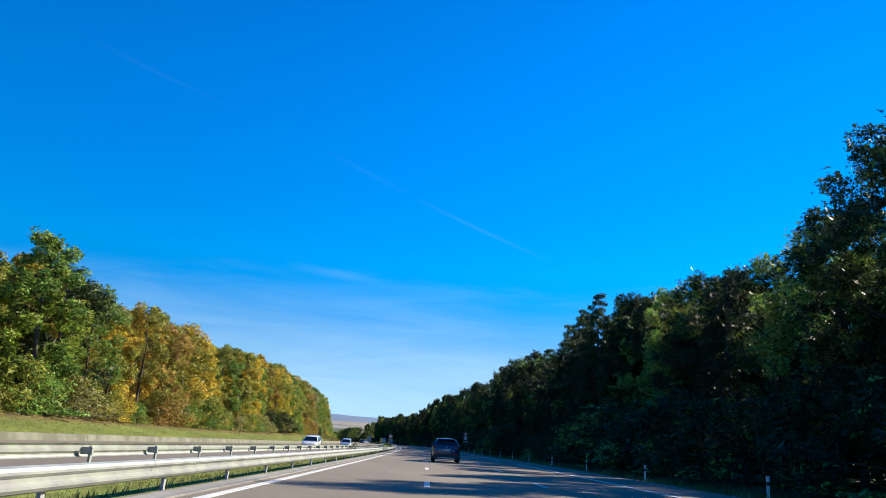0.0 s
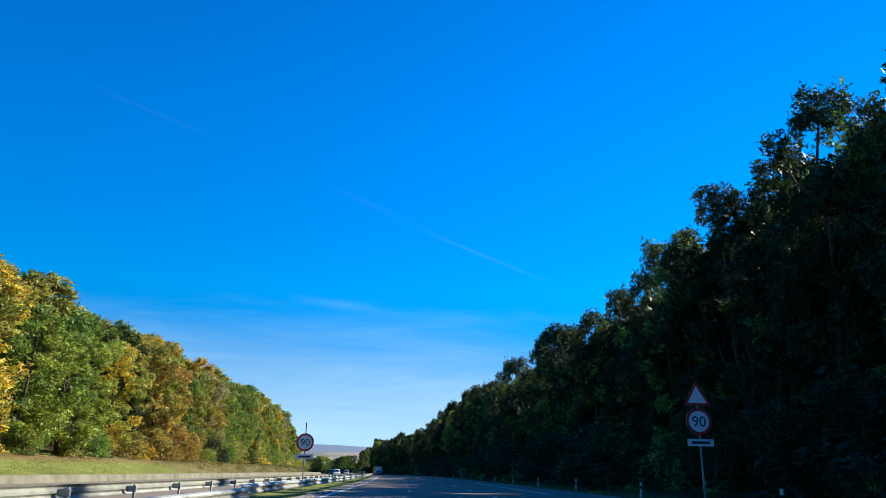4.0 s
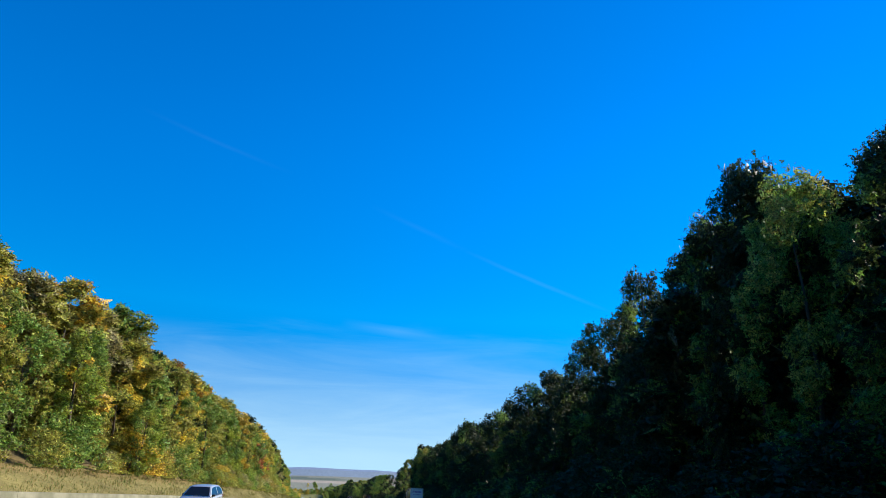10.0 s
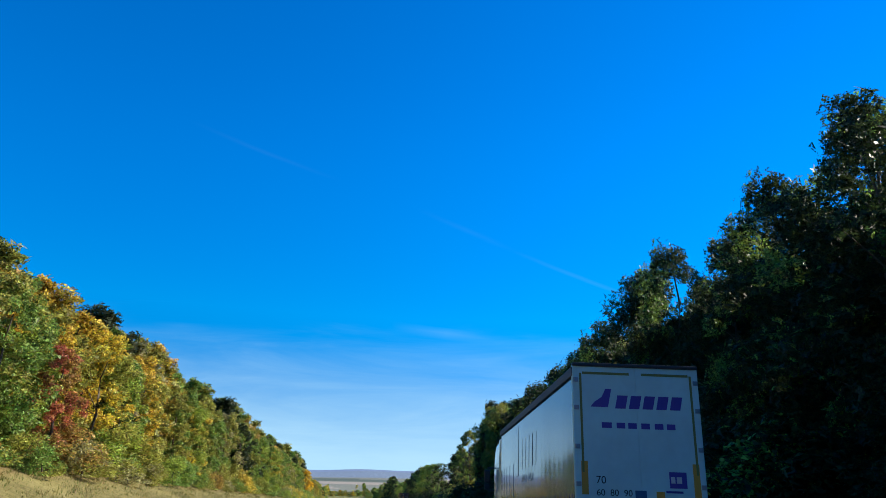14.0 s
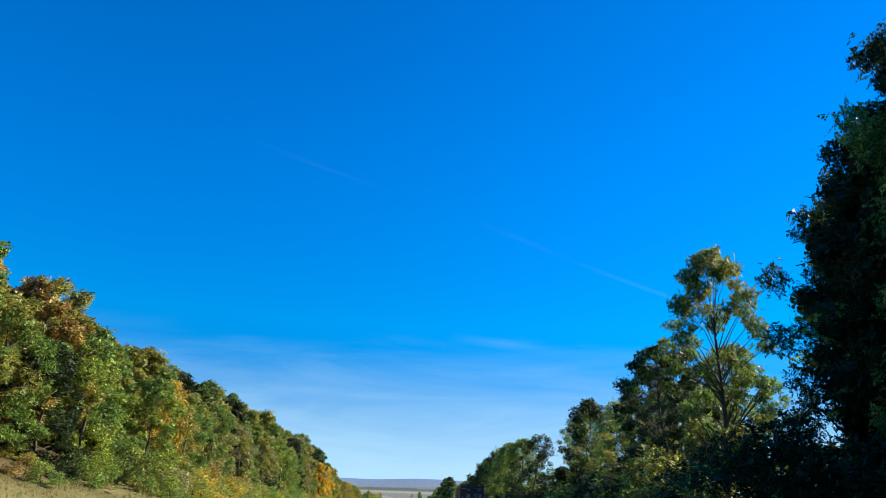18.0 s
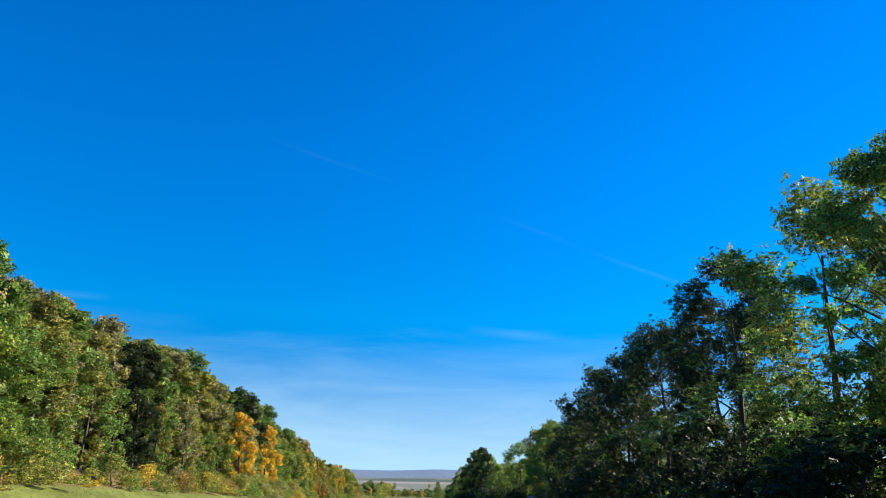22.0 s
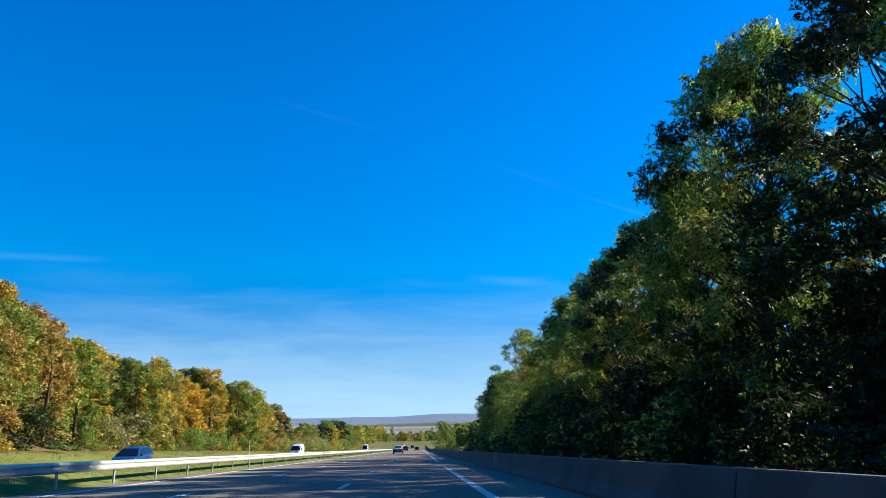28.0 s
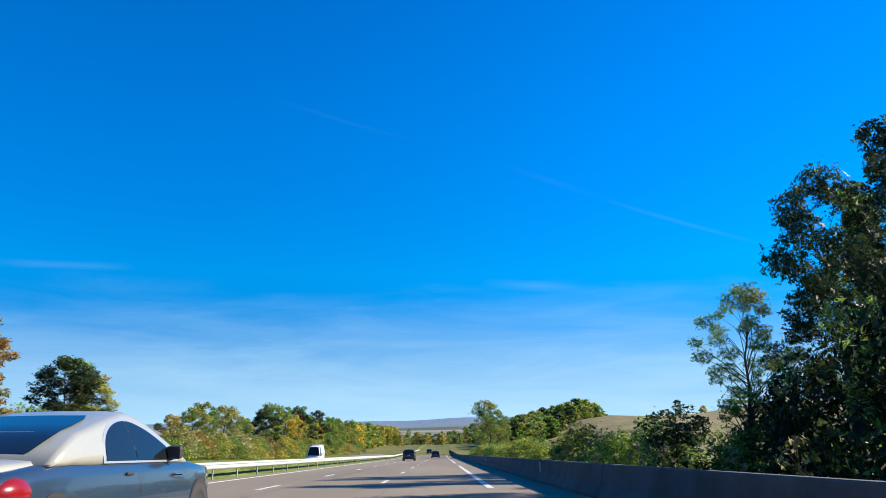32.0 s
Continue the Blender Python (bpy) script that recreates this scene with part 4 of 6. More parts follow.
while s < 1720:
    (plant if s < 1330 else lambda *a: thicket("valley_wood", *a))(rng.choice(FAR_KINDS if s < 1420 else TINY_KINDS), choose({"green": 3, "gold": 3, "yellow": 1, "dark": 1.5, "olive": 3}), s, -30.5 + rng.uniform(-3, 1.5), rng.uniform(10.5, 13.8), rng.uniform(1.1, 1.35), rng.uniform(0, 6.28))
    s += rng.uniform(5, 8.5)
s = 1132.0
while s < 1420:
    plant(rng.choice(SHRUBS), choose({"green": 3, "olive": 3, "gold": 2, "rust": 2, "grey": 2.5}), s, -27.2 + rng.uniform(-1.5, 1.2), rng.uniform(2.4, 5.2), rng.uniform(1.1, 1.5), rng.uniform(0, 6.28), "shrub")
    s += rng.uniform(3.6, 6.0)
# low trees: the lime leaf colour paints in sun coming through the foliage
for s, off, h, c in ((1003, 21.5, 8, "green"), (1012, 21.8, 8.5, "olive"), (1022, 21.2, 7.5, "green"), (1033, 21.4, 8, "lime"), (1044, 21.6, 8.5, "lime"), (1054, 21.2, 8, "lime"), (1064, 21.5, 8.5, "lime"), (1072, 21.2, 7, "lime"), (1085, 22.0, 6.5, "green"), (1096, 22.6, 6, "green"), (1104, 24.0, 6.2, "dark")):
    plant("near0", c, s, off, h, 1.5, s)
# bushes beside the last trees, their shade put into the dark leaf colour
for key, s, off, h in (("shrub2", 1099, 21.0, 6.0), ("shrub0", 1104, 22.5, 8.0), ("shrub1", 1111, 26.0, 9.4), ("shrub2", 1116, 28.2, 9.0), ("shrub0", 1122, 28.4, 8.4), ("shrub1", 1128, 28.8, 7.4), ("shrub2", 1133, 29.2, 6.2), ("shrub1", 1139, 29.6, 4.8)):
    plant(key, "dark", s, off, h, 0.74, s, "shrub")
# bright bushes behind the barrier, a darker hedge below them
s = 1118.0
while s < 1225:
    plant(rng.choice(SHRUBS), choose({"green": 2, "olive": 2, "lime": 5, "gold": 2}), s, 16.2 + rng.uniform(-1.0, 1.6), rng.uniform(1.7, 2.9), rng.uniform(0.9, 1.3), rng.uniform(0, 6.28), "shrub")
    s += rng.uniform(2.6, 4.4)
s = 1128.0
while s < 1235:
    plant(rng.choice(SHRUBS), choose({"green": 4, "dark": 3, "olive": 2}), s, 24 + (s - 1128) * 0.16 + rng.uniform(-3, 5), rng.uniform(3.2, 5.2), rng.uniform(1.1, 1.5), rng.uniform(0, 6.28), "shrub")
    s += rng.uniform(3.8, 5.8)
for k in range(240):
    s = rng.uniform(1400, 1580)
    off = rng.uniform(34, 46 + (s - 1400) * 0.42)
    thicket("valley_wood", rng.choice(TINY_KINDS), choose({"green": 4, "dark": 2, "olive": 2}), s, off, rng.uniform(8, 12), 1.4, rng.uniform(0, 6.28))
for k in range(110):
    s = rng.uniform(1480, 2200)
    off = rng.choice((-1, -1, 1)) * rng.uniform(26, 220)
    thicket("valley_wood", rng.choice(TINY_KINDS), choose({"green": 3, "gold": 2, "olive": 3, "dark": 1}), s, off, rng.uniform(8, 13), 1.3, rng.uniform(0, 6.28))
# the depth of the woods on both sides
for k in range(220):
    s = rng.uniform(-20, 1080)
    off = rng.uniform(46, 82)
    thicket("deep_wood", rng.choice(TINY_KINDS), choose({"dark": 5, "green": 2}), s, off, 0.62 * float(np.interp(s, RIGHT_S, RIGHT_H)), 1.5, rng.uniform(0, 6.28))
for k in range(190):
    s = rng.uniform(-40, 1060)
    thicket("deep_wood", rng.choice(TINY_KINDS), choose({"green": 4, "olive": 3, "gold": 2, "dark": 2}), s, rng.uniform(-102, -63), rng.uniform(7, 9), 1.7, rng.uniform(0, 6.28))
# the copse that closes the view where the road bends away
for k in range(52):
    thicket("valley_wood", rng.choice(TINY_KINDS), choose({"gold": 4, "rust": 2, "olive": 3, "green": 2}), rng.uniform(1580, 1640), -62 + k * 2.6 + rng.uniform(-1, 1), rng.uniform(6, 9.5), 1.4, rng.uniform(0, 6.28))
grow_forests()

# ---- vehicles ----
def paint(name, colour, rough=0.25, metal=0.0, coat=0.8, vary=0.03):
    return material(name, colour, rough=rough, metal=metal, coat=coat, vary=vary, scale=1.2)


blue_paint = paint("dark_blue_paint", (0.010, 0.026, 0.085))
bright_blue = paint("bright_blue_paint", (0.012, 0.085, 0.33))
deep_blue = paint("deep_blue_paint", (0.006, 0.040, 0.16))
white_car = paint("white_car_paint", (0.72, 0.72, 0.70))
cream_paint = paint("cream_paint", (0.32, 0.32, 0.275), rough=0.34)
silver_paint = paint("silver_paint", (0.50, 0.52, 0.54), metal=0.6, rough=0.35)
black_paint = paint("black_paint", (0.012, 0.012, 0.014))
steel_blue = paint("steel_blue_paint", (0.030, 0.055, 0.095), metal=0.3, rough=0.25)
red_paint = paint("red_paint", (0.42, 0.045, 0.025))
dark_glass = material("dark_glass", (0.008, 0.010, 0.012), rough=0.04, spec=0.45)
rubber = material("rubber", (0.018, 0.018, 0.019), rough=0.8, vary=0.1, scale=6)
plastic = material("black_plastic", (0.022, 0.022, 0.024), rough=0.55, vary=0.05, scale=8)
alloy = material("alloy", (0.30, 0.31, 0.32), rough=0.35, metal=0.8, vary=0.05, scale=6)
chrome = material("chrome", (0.78, 0.79, 0.80), rough=0.08, metal=1.0)
satin_trim = material("satin_trim", (0.52, 0.55, 0.58), rough=0.32, metal=0.7)
tail_red = material("tail_lamp_red", (0.20, 0.006, 0.007), rough=0.22, coat=0.15, spec=0.4)
lamp_clear = material("lamp_clear", (0.70, 0.72, 0.74), rough=0.15, coat=0.6)
plate_white = material("plate_white", (0.72, 0.73, 0.74), rough=0.5)
plate_ink = material("plate_ink", (0.03, 0.03, 0.035), rough=0.6)
plate_blue = material("plate_blue", (0.02, 0.06, 0.35), rough=0.5)
trailer_white = material("trailer_white", (0.42, 0.66, 0.62), rough=0.45, vary=0.06, scale=0.8, spots=(1.0, 0.16, (0.38, 0.58, 0.56)))
curtain_blue = material("blue_curtain", (0.024, 0.10, 0.20), rough=0.10, spec=0.5, vary=0.08, scale=0.9, bump=0.02, bump_scale=1.6)
mark_blue = material("mark_blue", (0.030, 0.115, 0.25), rough=0.12, spec=0.5, vary=0.05, scale=2)
curtain_pale = material("pale_print", (0.12, 0.19, 0.27), rough=0.12, spec=0.5, vary=0.04, scale=2)
logo_violet = material("violet_print", (0.075, 0.045, 0.27), rough=0.5, vary=0.04, scale=2)
yellow_mark = material("yellow_mark", (0.62, 0.30, 0.035), rough=0.55, vary=0.06, scale=5)
orange_mark = material("orange_mark", (0.55, 0.27, 0.03), rough=0.6, vary=0.06, scale=5)
rust_brown = material("container_brown", (0.032, 0.0095, 0.009), rough=0.34, vary=0.16, scale=0.8, spots=(2.2, 0.10, (0.055, 0.020, 0.014)), bump=0.12, bump_scale=18, spec=0.6)
bar_grey = material("bar_grey", (0.075, 0.068, 0.066), rough=0.6, vary=0.16, scale=3)
white_mark = material("white_mark", (0.52, 0.51, 0.50), rough=0.6, vary=0.12, scale=9)
teal_mark = material("blue_sticker", (0.03, 0.10, 0.20), rough=0.5, vary=0.08, scale=6)
olive_tape = material("olive_tape", (0.17, 0.17, 0.035), rough=0.5, vary=0.06, scale=5)
frame_grey = material("chassis_grey", (0.06, 0.06, 0.065), rough=0.6, vary=0.1, scale=4)


def bm_mesh(name, build, mats, smooth=False, bevel=0.0):
    bm = bmesh.new()
    build(bm)
    if bevel:
        bmesh.ops.bevel(bm, geom=bm.edges[:], offset=bevel, segments=2, affect="EDGES", profile=0.6)
    me = bpy.data.meshes.new(name)
    bm.to_mesh(me)
    bm.free()
    for m in (mats if isinstance(mats, (list, tuple)) else [mats]):
        me.materials.append(m)
    if smooth:
        me.shade_smooth()
    return me


def loft_mesh(name, rings, mat, smooth=True, caps=True):
    n, m = len(rings), len(rings[0])
    v = [p for r in rings for p in r]
    f = [(i * m + j, i * m + (j + 1) % m, (i + 1) * m + (j + 1) % m, (i + 1) * m + j) for i in range(n - 1) for j in range(m)]
    if caps:
        f += [tuple(range(m))[::-1], tuple((n - 1) * m + j for j in range(m))]
    return mesh_of(name, v, f, mat, smooth)


def patch_mesh(name, rows, mat, thick=0.0):
    """A sheet through rows of points."""
    n, m = len(rows), len(rows[0])
    v = [p for r in rows for p in r]
    f = [(i * m + j, i * m + j + 1, (i + 1) * m + j + 1, (i + 1) * m + j) for i in range(n - 1) for j in range(m - 1)]
    return mesh_of(name, v, f, mat, True)


def wheel_mesh(r, wide):
    prof = [(-0.5, 0.62), (-0.5, 0.9), (-0.38, 0.985), (-0.15, 1.0), (0.15, 1.0), (0.38, 0.985), (0.5, 0.9), (0.5, 0.62)]
    rings = []
    for k in range(25):
        a = 2 * math.pi * k / 24
        rings.append([(x * wide, math.cos(a) * q * r, math.sin(a) * q * r) for x, q in prof])
    return patch_mesh("tyre", rings, rubber)


def rim_mesh(r, wide, mat):
    def build(bm):
        bmesh.ops.create_cone(bm, cap_ends=True, segments=24, radius1=0.64 * r, radius2=0.64 * r, depth=wide * 0.86, matrix=pose(0, 0, 0, 0, 90, 0))
        for k in range(5):
            bmesh.ops.create_cube(bm, size=1.0, matrix=pose(0, 0, 0, 72 * k) @ Matrix.Translation((0, 0, 0.33 * r)) @ Matrix.Diagonal((wide * 0.95, 0.12 * r, 0.55 * r, 1)))
    return bm_mesh("rim", build, mat)


WHEELS = {}


def add_wheels(thing, spots, r, wide, mat=None):
    mat = mat or alloy
    key = (r, wide, mat.name)
    if key not in WHEELS:
        WHEELS[key] = (wheel_mesh(r, wide), rim_mesh(r, wide, mat))
    for x, y in spots:
        w = part("wheel", WHEELS[key][0], thing, m=pose(x, y, r))
        part("rim", WHEELS[key][1], w)


def text_mesh(words, size, mat, align="LEFT"):
    cu = bpy.data.curves.new("words", "FONT")
    cu.body, cu.size, cu.align_x, cu.extrude = words, size, align, 0.002
    ob = bpy.data.objects.new("words", cu)
    me = bpy.data.meshes.new_from_object(ob)
    bpy.data.objects.remove(ob)
    me.materials.clear()
    me.materials.append(mat)
    return me


def number_plate(thing, m, wide=0.52):
    pl = part("number_plate", box_mesh("number_plate", (wide, 0.012, 0.11), plate_white, chamfer=0.003), thing, "white number plate with dark marks", m)
    for k, (x, w) in enumerate(((-0.15, 0.10), (0.0, 0.13), (0.15, 0.10))):
        part("plate_bar", box_mesh("plate_bar", (w * wide / 0.52, 0.004, 0.06), plate_ink, (x * wide / 0.52, -0.008, 0)), pl)
    for x in (-0.245, 0.245):
        part("plate_band", box_mesh("plate_band", (0.03, 0.004, 0.10), plate_blue, (x * wide / 0.52, -0.008, 0)), pl)


def car(label, m, body, roof=None, panel=False, length=4.2, width=1.79, height=1.5, belt=0.93, hood=0.95, nose=0.72, tail=0.95, rear0=0.12, rear1=0.62, front1=2.35, front0=3.15, wheel=0.33, ground=0.2, category="car", group="", taper=0.27, side0=None, trim=None, lamp=(0.32, 0.12, 0.16)):
    """A car with its tail at y = 0, heading along +y."""
    c = tagged(new("car"), label, category, group=group)
    c.matrix_basis = m
    W = width / 2
    roof = roof or body
    ys = [0.0, 0.05, 0.16, 0.4, 0.8, 1.3, 1.9, 2.5, front0 - 0.1, front0 + 0.15, length - 0.55, length - 0.22, length - 0.06, length]

    def top(y):
        return float(np.interp(y, [0, 0.06, rear0 + 0.1, front0 - 0.3, front0 + 0.1, length - 0.5, length - 0.12, length], [tail - 0.16, tail - 0.04, belt, belt, hood, hood - 0.06, nose + 0.02, nose - 0.14]))

    def half(y):
        return W * float(np.interp(y, [0, 0.06, 0.25, 0.7, length - 0.9, length - 0.3, length - 0.08, length], [0.84, 0.91, 0.965, 1.0, 1.0, 0.95, 0.84, 0.70]))

    rings = []
    for y in ys:
        w, t = half(y), top(y)
        g = ground + (0.10 if y in (0.0, length) else 0.0)
        side = [(0.0, g), (0.80 * w, g), (0.95 * w, g + 0.07), (1.0 * w, g + 0.25), (0.995 * w, g + 0.42), (0.985 * w, t - 0.12), (0.955 * w, t - 0.03), (0.88 * w, t), (0.45 * w, t + 0.015)]
        rings.append([(x, y, z) for x, z in side] + [(0, y, t + 0.02)] + [(-x, y, z) for x, z in side[::-1][:-1]])
    part("body", loft_mesh("body", rings, body), c)

    def roof_z(y):
        return float(np.interp(y, [rear0, rear0 + 0.35 * (rear1 - rear0), rear1, rear1 + 0.25, (rear1 + front1) / 2, front1 - 0.2, front1, front0], [belt, belt + 0.47 * (height - belt), height - 0.075, height - 0.03, height, height - 0.02, height - 0.06, hood]))

    def cab_w(z):
        return W * (0.955 - taper * (max(0, z - belt) / (height - belt)) ** 1.25)

    cy = list(np.linspace(rear0, rear1, 6)) + list(np.linspace(rear1, front1, 8))[1:] + list(np.linspace(front1, front0, 5))[1:]
    rings = []
    for y in cy:
        zt = roof_z(y)
        base = min(top(y), zt) - 0.02
        side = [(cab_w(base) - 0.01, base)] + [(cab_w(base + (zt - base) * q), base + (zt - base) * q) for q in (0.3, 0.6, 0.82, 0.93)] + [(cab_w(zt) - 0.06, zt - 0.004), (cab_w(zt) * 0.5, zt + 0.012)]
        rings.append([(x, y, z) for x, z in side] + [(0, y, zt + 0.016)] + [(-x, y, z) for x, z in side[::-1]])
    part("roof", loft_mesh("roof", rings, roof), c)
    # glass, a few millimetres proud of the cabin
    for name, a, b in (("rear_window", rear0 + 0.10 * (rear1 - rear0), rear1 - 0.04), ("windscreen", front1 + 0.05, front0 - 0.05)):
        rows = []
        for y in np.linspace(a, b, 6):
            z = roof_z(y)
            w = cab_w(z) - (0.10 if trim is None else 0.17 + 0.10 * abs(2 * (y - a) / (b - a) - 1) ** 3)
            rows.append([(x * w, y, z + 0.018 + 0.006 * (1 - abs(x))) for x in (-1, -0.6, -0.2, 0.2, 0.6, 1)])
        part(name, patch_mesh(name, rows, dark_glass), c)
    mid = (rear1 + front1) / 2 - 0.05 if side0 is None else side0 + 0.72
    for side in (1, -1):
        if trim is None:
            for a, b in ((rear0 + 0.45 * (rear1 - rear0) + 0.05, mid - 0.04), (mid + 0.04 if not panel else front1 - 0.75, front1 + 0.55 * (front0 - front1)))[1 if panel else 0:]:
                rows = []
                for y in np.linspace(a, b, 7):
                    lo, hi = belt + 0.035, roof_z(y) - 0.085
                    hi = max(hi, lo + 0.02)
                    rows.append([(side * (cab_w(lo + (hi - lo) * q) + 0.006), y, lo + (hi - lo) * q) for q in (0, 0.33, 0.66, 1)])
                part("side_window", patch_mesh("side_window", rows, dark_glass), c)
        else:
            # one arched opening: a round rear corner, then a long fall to the mirror
            end = front1 + 0.62 * (front0 - front1)

            def arched(name, a, b, y0, y1, lo, rise, proud, mat, label=""):
                rows = []
                for y in np.linspace(a, b, 22):
                    u = min(1.0, max(0.0, (y - y0) / (y1 - y0)))
                    arch = math.sqrt(max(0.0, 1 - (1 - u / 0.40) ** 2)) if u < 0.40 else 1 - 0.92 * ((u - 0.40) / 0.60) ** 1.7
                    hi = min(lo + rise * arch + 0.004, roof_z(y) - 0.035)
                    hi = max(hi, lo + 0.004)
                    rows.append([(side * (cab_w(lo + (hi - lo) * q) + proud), y, lo + (hi - lo) * q) for q in (0, 0.33, 0.66, 1)])
                part(name, patch_mesh(name, rows, mat), c, label)

            arched("window_surround", side0 - 0.06, end + 0.09, side0 - 0.06, end + 0.09, belt - 0.012, height - belt - 0.075, 0.003, trim, "polished metal window surround")
            arched("side_window", side0, mid - 0.008, side0, end, belt + 0.014, height - belt - 0.135, 0.008, dark_glass)
            arched("side_window", mid + 0.008, end, side0, end, belt + 0.014, height - belt - 0.135, 0.008, dark_glass)
        part("mirror", box_mesh("mirror", (0.15, 0.10, 0.12) if trim is None else (0.18, 0.10, 0.15), plastic, (side * (W + 0.01), front1 + (0.25 if trim is None else 0.42), belt + 0.09), 0.035), c)
        part("mirror_arm", box_mesh("mirror_arm", (0.10, 0.05, 0.04), plastic, (side * (W - 0.06), front1 + (0.27 if trim is None else 0.44), belt + 0.02), 0.012), c)
        part("tail_lamp", box_mesh("tail_lamp", lamp, tail_red, (side * W * 0.76, 0.055, tail - 0.13), 0.04), c, "red tail lamp")
        part("headlamp", box_mesh("headlamp", (0.34, 0.16, 0.13), lamp_clear, (side * W * 0.66, length - 0.13, nose - 0.06), 0.03), c)
        part("reflector", box_mesh("reflector", (0.20, 0.04, 0.04), tail_red, (side * W * 0.74, -0.015, ground + 0.30), 0.01), c)
        part("door_handle", box_mesh("door_handle", (0.03, 0.16, 0.03), plastic, (side * W * 0.99, mid - 0.25, belt - 0.12), 0.008), c)
        for y in (0.78, length - 0.85):
            def arch(bm, y=y, side=side):
                bmesh.ops.create_cone(bm, cap_ends=True, segments=24, radius1=wheel + 0.035, radius2=wheel + 0.035, depth=0.03, matrix=pose(side * (W * 0.990), y, wheel, 0, 90, 0))
            part("wheel_arch", bm_mesh("wheel_arch", arch, rubber), c)
    part("bumper", box_mesh("bumper", (width * 0.88, 0.12, 0.32), plastic, (0, 0.04, ground + 0.17), 0.04), c)
    part("front_bumper", box_mesh("front_bumper", (width * 0.74, 0.12, 0.24), plastic, (0, length - 0.07, ground + 0.2), 0.04), c)
    if side0 is None:
        part("aerial", box_mesh("aerial", (0.035, 0.14, 0.05), plastic, (0, rear1 + 0.16, height + 0.02), 0.012), c)
    number_plate(c, pose(0, -0.02, tail - 0.27))
    add_wheels(c, [(sx * (W - 0.10), y) for sx in (1, -1) for y in (0.78, length - 0.85)], wheel, 0.22)
    return c


def facing(s, off, turn=0.0):
    return lane_pose(s, off, 0.02, turn)


suv = car("dark blue compact SUV with a sky-lit roof", facing(46.8, 4.74), blue_paint, taper=0.33, belt=1.0, height=1.51, hood=1.02, tail=1.05, lamp=(0.36, 0.09, 0.13))
part("roof_spoiler", box_mesh("roof_spoiler", (1.12, 0.22, 0.035), blue_paint, (0, 0.50, 1.452), 0.014), suv)
part("wiper", box_mesh("wiper", (0.42, 0.015, 0.018), plastic, (0.06, 0.155, 1.075), 0.005), suv)
part("boot_line", box_mesh("boot_line", (1.1, 0.01, 0.012), plastic, (0, -0.004, 0.62), 0.003), suv)
for x in (-0.42, 0.47):
    part("letter_mark", box_mesh("letter_mark", (0.12, 0.008, 0.04), alloy, (x, 0.0, 0.73), 0.004), suv)
part("skid_plate", box_mesh("skid_plate", (1.1, 0.06, 0.10), alloy, (0, -0.02, 0.28), 0.02), suv, "pale silver diffuser panel")
part("rear_badge", box_mesh("rear_badge", (0.17, 0.012, 0.035), alloy, (0, -0.004, 0.955), 0.01), suv)
car("bright blue saloon car in the fast lane", facing(326.5, 0.80), bright_blue, height=1.44, belt=0.92, tail=0.98, length=4.5, rear0=0.35, rear1=1.2, front1=2.6, front0=3.4)
car("dark grey SUV far ahead on the motorway", facing(1194, 4.4), black_paint, height=1.62, belt=1.0, tail=1.05, hood=1.03)
car("dark hatchback far ahead on the motorway", facing(1246, 7.9), black_paint)
car("small dark car far down the motorway", facing(1330, 5.2), blue_paint)
ONC = 180.0
car("white saloon coming the other way beyond the rails", facing(84, -9.0, ONC), white_car, height=1.45)
car("silver saloon coming the other way", facing(126, -9.0, ONC), silver_paint, height=1.45)
car("silver-white SUV coming the other way", facing(339.6, -10.4, ONC), white_car, height=1.62, belt=1.0, tail=1.05, hood=1.03)
car("black SUV beside a silver one on the far carriageway", facing(347.4, -12.2, ONC), black_paint, height=1.6, belt=1.0, tail=1.05, hood=1.03)
car("grey SUV coming up the far carriageway", facing(388, -8.6, ONC), silver_paint, height=1.6, belt=1.0, tail=1.05, hood=1.03)
car("deep blue estate on the far carriageway", facing(1009.5, -12.3, ONC), deep_blue, height=1.5)
VAN = dict(length=5.0, width=1.95, height=2.05, belt=1.15, hood=1.15, nose=0.95, tail=1.2, rear0=0.02, rear1=0.14, front1=3.6, front0=4.3, wheel=0.34)
car("white panel van coming up beyond the bright rail", facing(1083, -12.2, ONC), white_car, category="van", panel=True, **VAN)
car("tall white van coming up the far carriageway", facing(1194, -8.6, ONC), white_car, category="van", panel=True, **{**VAN, "height": 2.5})

# the two-tone coupe drawing level in the middle lane
coupe = car("two-tone luxury coupe, cream roof over steel-blue body", facing(1092.75, 4.95), steel_blue, cream_paint, length=5.27, width=1.95, height=1.49, belt=0.955, hood=0.95, nose=0.86, tail=0.90,
            rear0=0.72, rear1=2.25, front1=2.95, front0=3.95, wheel=0.345, taper=0.27, side0=1.74, trim=satin_trim, lamp=(0.2, 0.06, 0.1))
rings = []
for y, z, w in ((-0.012, 0.84, 0.60), (0.03, 0.90, 0.66), (0.14, 0.935, 0.71), (0.45, 0.965, 0.765), (0.8, 0.985, 0.80), (1.1, 1.0, 0.80)):
    half = [(w, 0.80), (w, z - 0.035), (w * 0.93, z - 0.006), (w * 0.5, z + 0.018)]
    rings.append([(x, y, h) for x, h in half] + [(0, y, z + 0.026)] + [(-x, y, h) for x, h in half[::-1]])
part("boot_lid", loft_mesh("boot_lid", rings, cream_paint), coupe, "cream boot lid")
part("boot_strip", box_mesh("boot_strip", (0.5, 0.02, 0.03), chrome, (0, -0.015, 0.80), 0.008), coupe)
